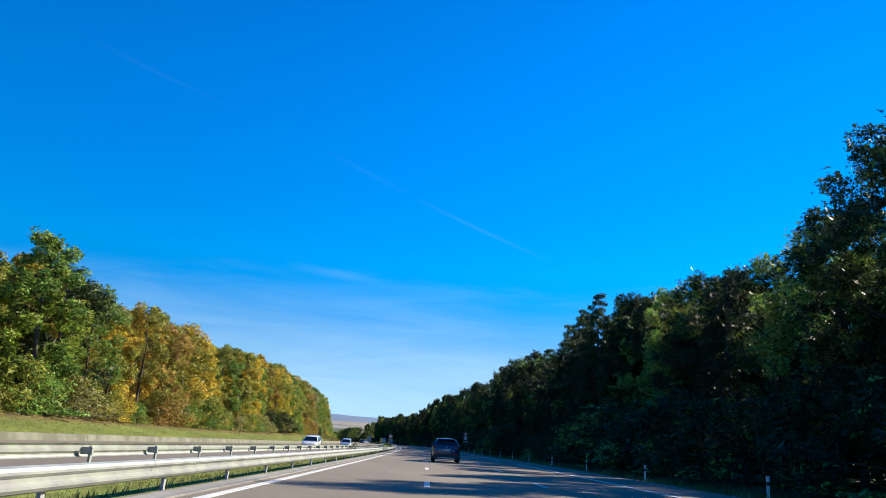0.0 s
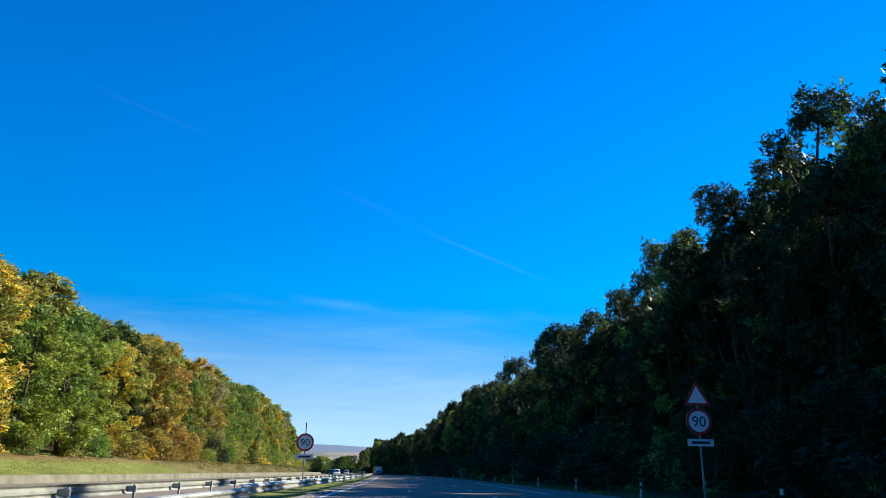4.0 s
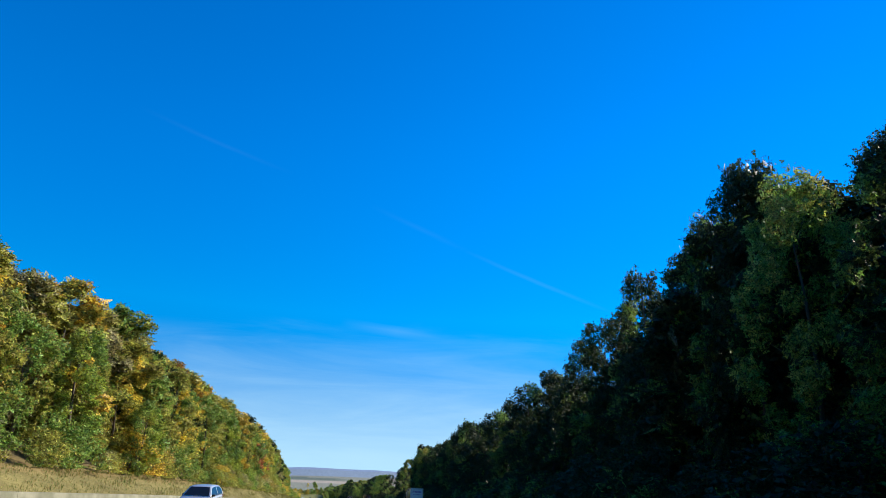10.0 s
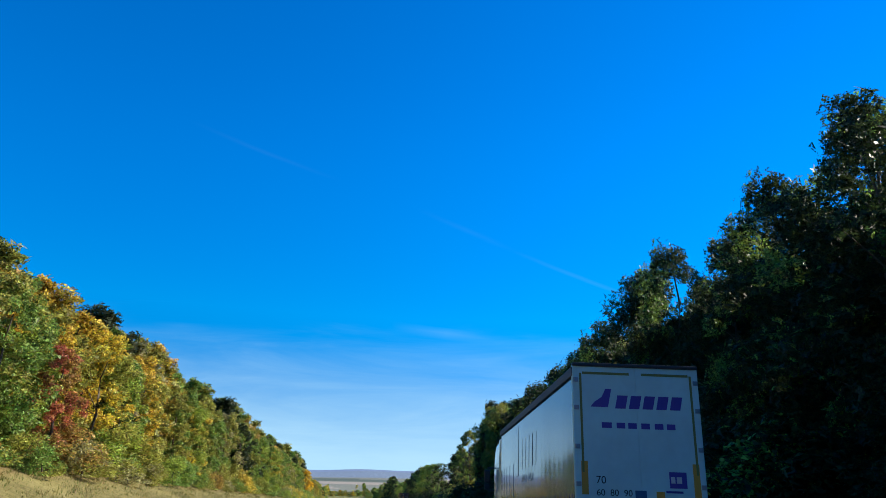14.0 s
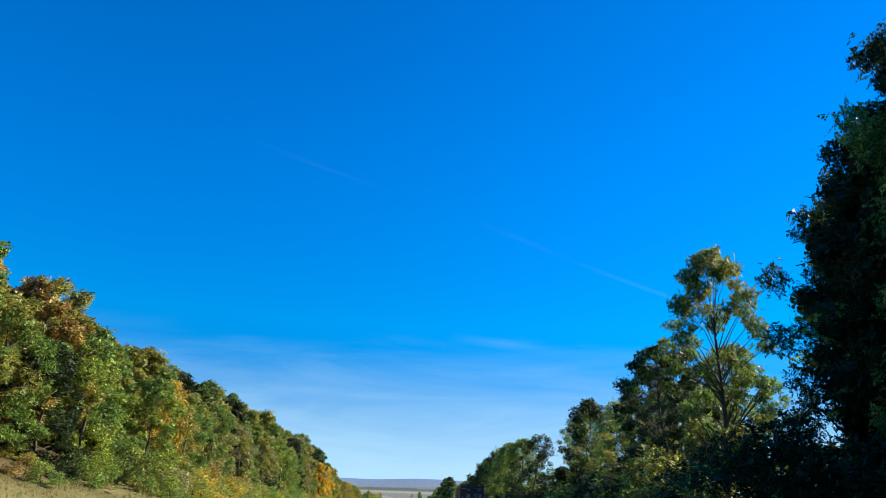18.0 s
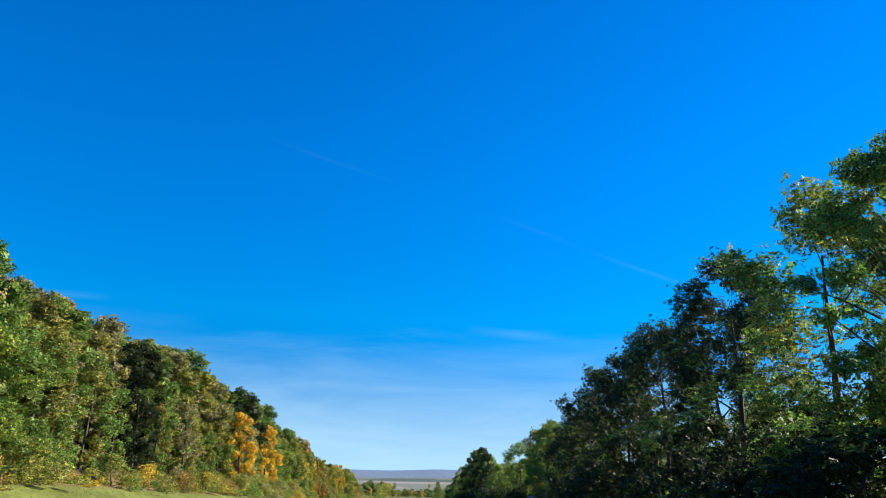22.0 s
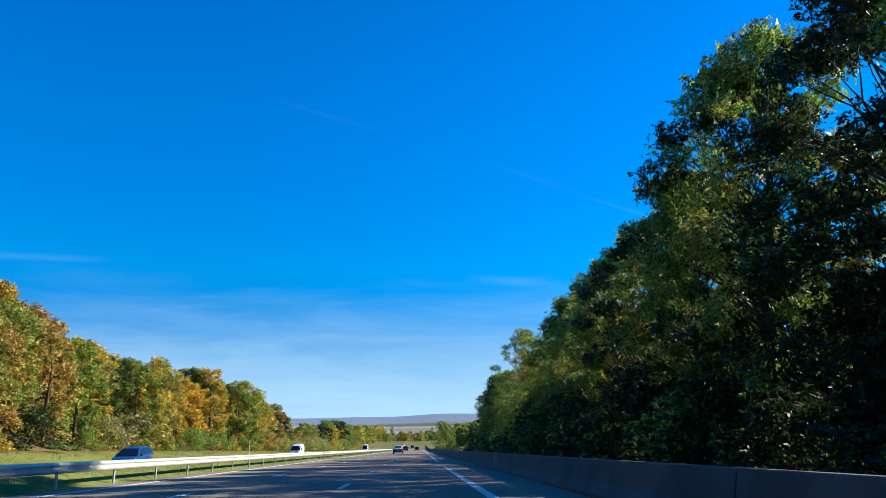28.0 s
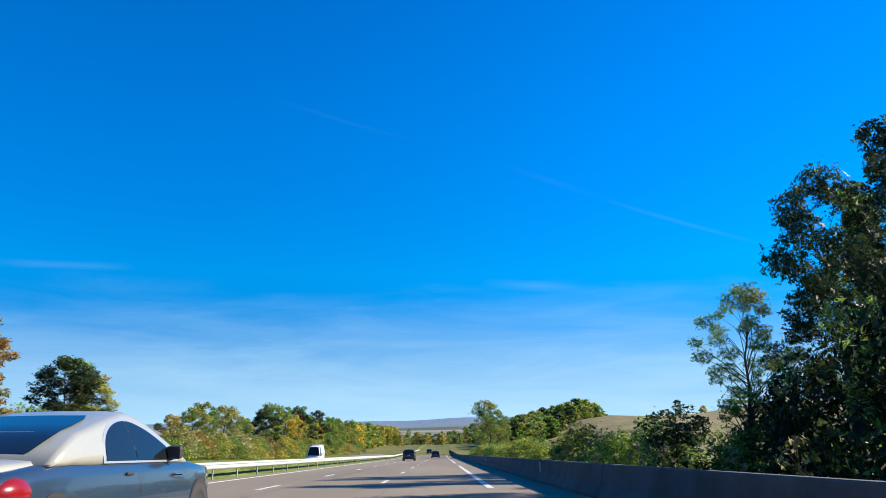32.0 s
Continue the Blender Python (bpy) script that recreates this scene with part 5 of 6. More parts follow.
for side in (1, -1):
    part("chrome_handle", box_mesh("chrome_handle", (0.05, 0.24, 0.045), chrome, (side * 0.975, 3.55, 0.79), 0.014), coupe, "chrome door handle")
    part("corner_lamp", bm_mesh("corner_lamp", lambda bm, side=side: bmesh.ops.create_uvsphere(bm, u_segments=24, v_segments=14, radius=1.0, matrix=pose(side * 0.80, 0.34, 0.735) @ Matrix.Diagonal((0.165, 0.27, 0.15, 1))), tail_red, True), coupe, "large red corner lamp")
    part("door_seam", patch_mesh("door_seam", [[(side * (0.982 + 0.003), y, z) for y in (2.52, 2.528)] for z in (0.42, 0.6, 0.75, 0.86)], rubber), coupe)


# ---- lorries ----
def tractor(thing, y0, mat, height=3.75):
    """A lorry's cab and chassis, its back at y0: a tall sleeper with a rounded roof and a raked screen."""
    prof_y = [0.0, 0.9, 1.25, 1.5, 1.7, 1.86, 1.98, 2.10, 2.22, 2.32, 2.37, 2.39]
    prof_z = [height, height, height - 0.03, height - 0.12, height - 0.28, height - 0.50, height - 0.76, height - 1.02, 2.28, 1.82, 1.45, 0.55]

    def top(y):
        return float(np.interp(y, prof_y, prof_z))

    def wide(y):
        return 1.245 * float(np.interp(y, [0, 1.7, 2.05, 2.25, 2.39], [1.0, 1.0, 0.985, 0.95, 0.90]))

    rings = []
    for y in sorted(prof_y[:-1] + [0.04, 0.5, 1.1, 1.38, 1.6, 1.78]):
        w, h = wide(y), top(y)
        r = min(0.30, (h - 0.6) * 0.3)
        side = [(w * 0.96, 0.55), (w, 0.72), (w, 1.2), (w, 1.7), (w, h - r - 0.25), (w * 0.992, h - r), (w - 0.10 * r, h - 0.62 * r), (w - 0.34 * r, h - 0.28 * r), (w - 0.75 * r, h - 0.06 * r), (w - 1.2 * r, h)]
        rings.append([(x, y0 + y, z) for x, z in side] + [(-x, y0 + y, z) for x, z in side[::-1]])
    cab = part("cab", loft_mesh("cab", rings, mat), thing)
    part("windscreen", patch_mesh("windscreen", [[(x * wide(y) * 0.90, y0 + y + 0.012, top(y) + 0.012) for x in (-1, -0.5, 0, 0.5, 1)] for y in (2.315, 2.22, 2.16, 2.10)], dark_glass), thing)
    part("sun_visor", box_mesh("sun_visor", (2.1, 0.30, 0.05), plastic, (0, y0 + 2.16, height - 0.92), 0.02), thing, "dark sun visor over the windscreen")
    part("grille", box_mesh("grille", (1.7, 0.05, 0.75), plastic, (0, y0 + 2.385, 1.15), 0.02), thing)
    part("chassis", box_mesh("chassis", (0.9, 4.2, 0.25), frame_grey, (0, y0 - 0.7, 0.85), 0.02), thing)
    for side in (1, -1):
        x = side * 1.2485
        rows = []
        for y in np.linspace(1.08, 2.02, 6):
            lo = 1.72 - 0.10 * max(0.0, (y - 1.55) / 0.47)
            hi = min(2.52, 2.52 - 0.55 * max(0.0, (y - 1.70) / 0.32) ** 1.4)
            rows.append([(side * (wide(y) + 0.004), y0 + y, lo + (hi - lo) * q) for q in (0, 0.33, 0.66, 1)])
        part("side_window", patch_mesh("side_window", rows, dark_glass), thing)
        for name, size, place in (("door_seam", (0.006, 0.012, 1.85), (x, y0 + 1.02, 1.62)), ("roof_seam", (0.006, 1.95, 0.014), (x, y0 + 0.99, 2.62)), ("sill_seam", (0.006, 1.0, 0.014), (x, y0 + 1.52, 1.02)),
                                  ("door_handle", (0.03, 0.07, 0.20), (x, y0 + 1.14, 1.28)), ("grab_rail", (0.03, 0.03, 0.9), (x + side * 0.02, y0 + 0.90, 1.75))):
            part(name, box_mesh(name, size, plastic, place, min(size) * 0.3), thing)
        locker = part("locker_door", box_mesh("locker_door", (0.012, 0.52, 0.48), mat, (x, y0 + 0.56, 1.12), 0.004), thing)
        part("locker_latch", box_mesh("locker_latch", (0.012, 0.05, 0.09), plastic, (x + side * 0.008, y0 + 0.74, 1.12), 0.003), locker)
        for k in range(4):
            part("vent_slat", box_mesh("vent_slat", (0.016, 0.42, 0.022), plastic, (x, y0 + 0.50, 1.95 + k * 0.15), 0.005), thing)
        part("cab_badge", box_mesh("cab_badge", (0.008, 0.22, 0.06), alloy, (x, y0 + 1.32, 1.45), 0.003), thing)
        # mirrors: a tall one, a small one below it, and their arms
        part("mirror", box_mesh("mirror", (0.24, 0.15, 0.52), plastic, (side * 1.50, y0 + 2.22, 2.22), 0.05), thing)
        part("mirror", box_mesh("mirror", (0.22, 0.15, 0.24), plastic, (side * 1.50, y0 + 2.22, 1.80), 0.05), thing)
        for z in (2.55, 1.66):
            part("mirror_arm", box_mesh("mirror_arm", (0.34, 0.07, 0.06), plastic, (side * 1.33, y0 + 2.16, z), 0.02), thing)
        rows = []
        for z in np.linspace(0.75, height - 0.05, 8):
            back = -0.62 + 0.10 * (z / height) ** 2
            rows.append([(side * (1.238 - 0.05 * q * q), y0 + back * q, z) for q in (0.0, 0.35, 0.7, 1.0)])
        part("air_deflector", patch_mesh("air_deflector", rows, mat), thing, "tall side fairing behind the cab")
        part("fuel_tank", box_mesh("fuel_tank", (0.5, 1.3, 0.55), alloy, (side * 0.95, y0 - 0.9, 0.62), 0.10), thing)
        part("step_plate", box_mesh("step_plate", (0.12, 0.5, 0.35), plastic, (side * 1.18, y0 + 1.55, 0.48), 0.02), thing)
        part("mudguard", box_mesh("mudguard", (0.36, 1.05, 0.06), plastic, (side * 1.03, y0 + 1.25, 1.06), 0.025), thing)
    add_wheels(thing, [(sx * 1.02, y0 + dy) for sx in (1, -1) for dy in (1.25, -2.0)], 0.5, 0.32)


def curtain_lorry():
    L = tagged(new("lorry"), "curtain-sided lorry, pale rear doors and blue sides", "lorry")
    L.matrix_basis = facing(490.0, 8.70)
    W, top, floor_h, long = 1.275, 3.80, 1.05, 13.6
    part("roof", box_mesh("roof", (2.5, long, 0.05), trailer_white, (0, long / 2, top - 0.03), 0.01), L)
    part("bed", box_mesh("bed", (2.5, long, 0.16), frame_grey, (0, long / 2, floor_h), 0.02), L)
    part("front_wall", box_mesh("front_wall", (2.45, 0.06, top - floor_h - 0.1), trailer_white, (0, long - 0.04, (top + floor_h) / 2), 0.01), L)
    for side in (1, -1):
        rows = []
        n = 76
        for i in range(n + 1):
            y = 0.12 + (long - 0.2) * i / n
            wave = 0.0012 * math.sin(i * 1.9) + 0.003 * math.sin(i * 0.35)
            rows.append([(side * (W - 0.035 + wave * math.sin(math.pi * q)), y, floor_h + 0.02 + (top - 0.24 - floor_h) * q) for q in (0, 0.2, 0.5, 0.8, 1)])
        part("curtain", patch_mesh("curtain", rows, curtain_blue), L, "blue tarpaulin curtain with shallow folds")
        part("roof_rail", box_mesh("roof_rail", (0.07, long, 0.18), frame_grey, (side * (W - 0.02), long / 2, top - 0.13), 0.015), L)
        part("side_rave", box_mesh("side_rave", (0.05, long, 0.14), frame_grey, (side * (W - 0.03), long / 2, floor_h - 0.02), 0.01), L)
        for k in range(24):
            part("strap", box_mesh("strap", (0.012, 0.05, 0.34), frame_grey, (side * (W - 0.005), 0.4 + k * 0.56, floor_h + 0.10)), L)
        for y in (9.9, 10.9, 11.8, 12.6):
            part("curtain_seam", box_mesh("curtain_seam", (0.006, 0.03, 1.15), curtain_pale, (side * (W - 0.030), y, floor_h + 0.75)), L)
        part("side_sticker", box_mesh("side_sticker", (0.006, 0.14, 0.34), yellow_mark, (side * (W - 0.030), 10.55, floor_h + 0.42)), L, "small yellow sticker")
        part("corner_post", box_mesh("corner_post", (0.09, 0.12, top - floor_h), trailer_white, (side * (W - 0.045), 0.05, (top + floor_h) / 2), 0.012), L)
        for z in (1.5, 2.2, 2.95, 3.5):
            part("hinge", box_mesh("hinge", (0.10, 0.03, 0.09), alloy, (side * (W - 0.06), -0.025, z), 0.01), L)
        part("side_guard", box_mesh("side_guard", (0.04, 4.0, 0.45), frame_grey, (side * 1.2, 6.6, 0.68), 0.01), L)
        part("rear_marker", box_mesh("rear_marker", (0.13, 0.008, 0.62), orange_mark, (side * 1.09, -0.012, 1.62), 0.003), L, "orange hazard strip")
        part("tail_lamp", box_mesh("tail_lamp", (0.4, 0.06, 0.15), tail_red, (side * 0.95, -0.02, 0.82), 0.02), L)
        # side print: slanted blocks in the place of the trade name
        for y, w, h, m in ((9.6, 0.95, 1.5, mark_blue), (8.15, 0.42, 0.85, curtain_pale), (7.5, 0.42, 0.85, curtain_pale), (6.85, 0.42, 0.85, curtain_pale), (6.2, 0.42, 0.85, curtain_pale), (5.55, 0.42, 0.85, curtain_pale)):
            x = side * (W - 0.028)
            z = 2.12 if h < 1 else 1.95
            part("side_print", bm_mesh("side_print", lambda bm, y=y, w=w, h=h, x=x, z=z: bm.faces.new([bm.verts.new(p) for p in ((x, y, z), (x, y - w, z), (x, y - w - 0.14, z + h), (x, y - 0.14, z + h))]), m), L)
    town = text_mesh("AMIENS - DOUAI", 0.30, curtain_pale)
    part("town_words", town, L, "pale town names", Matrix(((0, 0, -1, -W + 0.027), (-1, 0, 0, 7.9), (0, 1, 0, 1.74), (0, 0, 0, 1))))
    for x in (-0.60, 0.60):
        part("rear_door", box_mesh("rear_door", (1.197, 0.05, top - floor_h - 0.06), trailer_white, (x, 0.012, (top + floor_h) / 2 - 0.01), 0.004), L, "pale rear door")
        part("tape_strip", box_mesh("tape_strip", (0.95, 0.006, 0.05), olive_tape, (x, -0.016, 3.64)), L)
        part("tape_strip", box_mesh("tape_strip", (0.045, 0.006, 1.92), olive_tape, (x * 1.86, -0.016, 2.68)), L)
    part("top_beam", box_mesh("top_beam", (2.55, 0.14, 0.07), plastic, (0, 0.02, top + 0.01), 0.02), L, "dark top beam")
    # trade mark as plain blocks, and bars for the line of writing below it
    part("mark_block", bm_mesh("mark_block", lambda bm: bm.faces.new([bm.verts.new(p) for p in ((-0.93, -0.018, 2.97), (-0.58, -0.018, 2.97), (-0.50, -0.018, 3.33), (-0.62, -0.018, 3.33), (-0.70, -0.018, 3.17), (-0.85, -0.018, 3.07))]), logo_violet), L, "violet angular mark")
    for k in range(5):
        x = -0.44 + k * 0.275
        part("name_block", bm_mesh("name_block", lambda bm, x=x: bm.faces.new([bm.verts.new(p) for p in ((x, -0.018, 2.95), (x + 0.21, -0.018, 2.95), (x + 0.27, -0.018, 3.21), (x + 0.06, -0.018, 3.21))]), logo_violet), L)
    for x, w in ((-0.62, 0.20), (-0.34, 0.17), (-0.11, 0.17), (0.15, 0.17), (0.42, 0.17), (0.66, 0.17)):
        part("writing_bar", box_mesh("writing_bar", (w, 0.004, 0.11), logo_violet, (x, -0.016, 2.62)), L)
    part("sticker", box_mesh("sticker", (0.34, 0.006, 0.30), logo_violet, (0.72, -0.016, 1.62), 0.002), L, "violet square sticker")
    for x, w in ((0.62, 0.08), (0.74, 0.1)):
        part("sticker_bar", box_mesh("sticker_bar", (w, 0.004, 0.12), white_mark, (x, -0.021, 1.62)), L)
    for x, w in ((0.62, 0.3), (0.70, 0.2)):
        part("writing_bar", box_mesh("writing_bar", (w, 0.004, 0.04), logo_violet, (x, -0.0165, 1.40)), L)
    part("limit_words", text_mesh("70", 0.20, plate_ink), L, m=pose(-0.88, -0.018, 1.52, 90, 0, 0))
    part("limit_words", text_mesh("60  80  90", 0.17, plate_ink), L, m=pose(-0.88, -0.018, 1.30, 90, 0, 0))
    part("blue_label", box_mesh("blue_label", (0.22, 0.004, 0.26), teal_mark, (-0.02, -0.016, 1.28)), L)
    part("yellow_label", box_mesh("yellow_label", (0.16, 0.004, 0.24), yellow_mark, (0.36, -0.016, 1.28)), L)
    part("rear_bumper", box_mesh("rear_bumper", (2.3, 0.1, 0.14), frame_grey, (0, 0.05, 0.55), 0.02), L)
    part("chassis", box_mesh("chassis", (0.9, 12.4, 0.3), frame_grey, (0, 6.6, 0.86), 0.02), L)
    number_plate(L, pose(-0.3, -0.03, 0.82))
    add_wheels(L, [(sx * 1.02, y) for sx in (1, -1) for y in (2.2, 3.5, 4.8)], 0.5, 0.38)
    tractor(L, long + 0.75, white_car, 3.55)
    return L


curtain_lorry()


def container_lorry():
    L = tagged(new("lorry"), "lorry carrying a rusty brown corrugated shipping container", "lorry")
    L.matrix_basis = facing(689.0, 9.05)
    W, base, top, long = 1.22, 0.98, 3.86, 12.19
    for side in (1, -1):
        rows = []
        n = 44
        for i in range(n):
            y0 = 0.14 + (long - 0.28) * i / n
            p = (long - 0.28) / n
            for dy, dx in ((0.0, 0.0), (0.30 * p, 0.0), (0.48 * p, 0.036), (0.82 * p, 0.036)):
                rows.append([(side * (W - 0.008 - dx), y0 + dy, z) for z in (base + 0.15, top - 0.07)])
        rows.append([(side * (W - 0.008), long - 0.14, z) for z in (base + 0.15, top - 0.07)])
        me = patch_mesh("side_wall", rows, rust_brown)
        me.shade_flat()
        part("side_wall", me, L, "corrugated brown steel side")
        part("top_rail", box_mesh("top_rail", (0.07, long, 0.09), rust_brown, (side * (W - 0.035), long / 2, top - 0.045), 0.01), L)
        part("bottom_rail", box_mesh("bottom_rail", (0.08, long, 0.17), rust_brown, (side * (W - 0.04), long / 2, base + 0.07), 0.01), L)
        for y in (0.08, long - 0.08):
            part("corner_post", box_mesh("corner_post", (0.16, 0.16, top - base), rust_brown, (side * (W - 0.08), y, (top + base) / 2), 0.012), L)
            for z in (base + 0.06, top - 0.06):
                part("corner_casting", box_mesh("corner_casting", (0.18, 0.18, 0.13), rust_brown, (side * (W - 0.085), y, z), 0.015), L)
        part("name_patch", bm_mesh("name_patch", lambda bm, side=side: bm.faces.new([bm.verts.new(p) for p in ((side * (W - 0.004), 11.7, 3.32), (side * (W - 0.004), 10.4, 3.32), (side * (W - 0.004), 10.35, 3.56), (side * (W - 0.004), 11.65, 3.56))]), yellow_mark), L, "yellow painted block")
        for z in (3.15, 2.93, 2.71):
            part("serial_bar", box_mesh("serial_bar", (0.006, 0.10, 0.14), white_mark, (side * (W - 0.004), 0.95, z)), L)
            part("serial_bar", box_mesh("serial_bar", (0.006, 0.08, 0.12), white_mark, (side * (W - 0.004), 1.12, z - 0.04)), L)
        part("warning_label", box_mesh("warning_label", (0.006, 0.13, 0.55), yellow_mark, (side * (W - 0.003), 0.40, 1.75)), L, "yellow warning label")
        part("hazard_label", bm_mesh("hazard_label", lambda bm, side=side: bm.faces.new([bm.verts.new(p) for p in ((side * (W - 0.003), 0.62, 2.45), (side * (W - 0.003), 0.90, 2.45), (side * (W - 0.003), 0.62, 2.70))]), yellow_mark), L)
    part("roof", box_mesh("roof", (2.36, long - 0.1, 0.04), rust_brown, (0, long / 2, top - 0.03), 0.01), L)
    part("front_wall", box_mesh("front_wall", (2.3, 0.06, 2.7), rust_brown, (0, long - 0.06, (top + base) / 2), 0.01), L)
    part("floor", box_mesh("floor", (2.36, long - 0.1, 0.12), rust_brown, (0, long / 2, base + 0.06), 0.01), L)
    part("header", box_mesh("header", (2.2, 0.10, 0.17), rust_brown, (0, 0.06, top - 0.09), 0.012), L)
    for x in (-0.9, -0.78, -0.66, 0.66, 0.78, 0.9):
        part("header_stripe", box_mesh("header_stripe", (0.06, 0.006, 0.06), yellow_mark, (x, 0.004, top - 0.09)), L)
    part("sill", box_mesh("sill", (2.2, 0.10, 0.16), rust_brown, (0, 0.06, base + 0.08), 0.012), L)
    for x in (-0.535, 0.535):
        door = part("door", box_mesh("door", (1.055, 0.05, top - base - 0.36), rust_brown, (x, 0.075, (top + base) / 2), 0.012), L, "brown steel container door")
        for z in np.linspace(base + 0.55, top - 0.55, 5):
            part("door_rib", box_mesh("door_rib", (0.95, 0.025, 0.30), rust_brown, (x, 0.045, z), 0.012), door)
        for dx in ((-0.065, 0.385) if x < 0 else (-0.355, 0.065)):
            bar = part("locking_bar", bm_mesh("locking_bar", lambda bm, x=x, dx=dx: bmesh.ops.create_cone(bm, cap_ends=True, segments=10, radius1=0.017, radius2=0.017, depth=top - base - 0.15, matrix=pose(x + dx, 0.005, (top + base) / 2)), bar_grey, True), L, "grey steel locking bar")
            part("bar_handle", box_mesh("bar_handle", (0.34, 0.02, 0.03), bar_grey, (x + dx + 0.1, -0.015, 1.62), 0.006), bar)
            for z in (base + 0.35, 1.8, 2.75, top - 0.22):
                part("bracket", box_mesh("bracket", (0.085, 0.05, 0.10), bar_grey if z > 3 else rust_brown, (x + dx, 0.012, z), 0.014), bar)
    sticker_y = 0.012
    c = part("caution_label", box_mesh("caution_label", (0.38, 0.008, 0.34), yellow_mark, (-0.39, sticker_y, 2.72), 0.003), L, "yellow caution label with black words")
    for k, w in enumerate(("CAUTION", "HIGH", "TRAILER")):
        part("label_words", text_mesh(w, 0.088, plate_ink, "CENTER"), c, m=pose(-0.39, sticker_y - 0.008, 2.79 - k * 0.105, 90, 0, 0))
    for k, w in enumerate(("MGW.", "TARE.", "NET.", "CU.CAP.")):
        part("weight_words", text_mesh(w, 0.125, white_mark), L, m=pose(0.24, sticker_y, 2.82 - k * 0.135, 90, 0, 0))
        part("weight_bar", box_mesh("weight_bar", (0.28, 0.004, 0.026), white_mark, (0.83, sticker_y, 2.89 - k * 0.135)), L)
        part("weight_bar", box_mesh("weight_bar", (0.24, 0.004, 0.032), white_mark, (0.85, sticker_y, 2.83 - k * 0.135)), L)
    for words, x, z in (("TGCU", 0.24, 3.41), ("0112170", 0.60, 3.41), ("45G1", 0.62, 3.25)):
        part("serial_words", text_mesh(words, 0.125, white_mark), L, "white painted characters", pose(x, sticker_y, z, 90, 0, 0))
    part("name_patch", box_mesh("name_patch", (0.42, 0.004, 0.085), yellow_mark, (-0.84, sticker_y, 3.42)), L, "yellow painted block")
    def disc(bm):
        bmesh.ops.create_cone(bm, cap_ends=True, segments=20, radius1=0.078, radius2=0.078, depth=0.006, matrix=pose(-0.36, sticker_y, 3.32, 90))
    part("round_mark", bm_mesh("round_mark", disc, white_mark), L)
    part("triangle_mark", bm_mesh("triangle_mark", lambda bm: bm.faces.new([bm.verts.new(p) for p in ((-0.38, sticker_y, 2.16), (-0.28, sticker_y, 2.33), (-0.48, sticker_y, 2.33))]), white_mark), L)
    part("blue_sticker", box_mesh("blue_sticker", (0.22, 0.004, 0.25), teal_mark, (-0.82, sticker_y, 2.22)), L)
    part("worn_patch", box_mesh("worn_patch", (0.04, 0.004, 0.20), white_mark, (-1.0, sticker_y, 2.62)), L)
    part("worn_patch", box_mesh("worn_patch", (0.05, 0.004, 0.18), white_mark, (-0.63, sticker_y, 2.55)), L)
    part("small_sticker", box_mesh("small_sticker", (0.14, 0.004, 0.14), white_mark, (-0.82, sticker_y, 1.22)), L)
    part("chassis", box_mesh("chassis", (0.95, 12.2, 0.3), frame_grey, (0, 6.2, 0.83), 0.02), L)
    part("rear_bumper", box_mesh("rear_bumper", (2.3, 0.1, 0.16), frame_grey, (0, 0.0, 0.55), 0.02), L)
    for side in (1, -1):
        part("tail_lamp", box_mesh("tail_lamp", (0.4, 0.06, 0.14), tail_red, (side * 0.9, -0.06, 0.74), 0.02), L)
    number_plate(L, pose(0.0, -0.07, 0.74))
    add_wheels(L, [(sx * 1.02, y) for sx in (1, -1) for y in (1.6, 2.9, 4.2)], 0.5, 0.38)
    tractor(L, long + 0.85, steel_blue, 3.6)
    part("roof_fairing", box_mesh("roof_fairing", (2.2, 0.8, 0.30), black_paint, (0, long + 1.3, 3.72), 0.06), L, "black roof fairing")
    return L


container_lorry()

# ---- signs and markers ----
sign_red = material("sign_red", (0.50, 0.02, 0.02), rough=0.45, vary=0.05, scale=4)
sign_white = material("sign_white", (0.74, 0.74, 0.74), rough=0.45, vary=0.04, scale=4)
sign_blue = material("sign_blue", (0.015, 0.05, 0.30), rough=0.45, vary=0.05, scale=4)
sign_back = material("sign_back_grey", (0.30, 0.31, 0.32), rough=0.5, metal=0.5, vary=0.06, scale=3)


def disc_mesh(name, r, mat, y=0.0, ring=0.0):
    def build(bm):
        if ring:
            a = [bm.verts.new((math.cos(t * math.pi / 16) * r, y, math.sin(t * math.pi / 16) * r)) for t in range(32)]
            b = [bm.verts.new((math.cos(t * math.pi / 16) * ring, y, math.sin(t * math.pi / 16) * ring)) for t in range(32)]
            for t in range(32):
                bm.faces.new((a[t], a[(t + 1) % 32], b[(t + 1) % 32], b[t]))
        else:
            bmesh.ops.create_cone(bm, cap_ends=True, segments=32, radius1=r, radius2=r, depth=0.02, matrix=pose(0, y, 0, 90))
    return bm_mesh(name, build, mat)


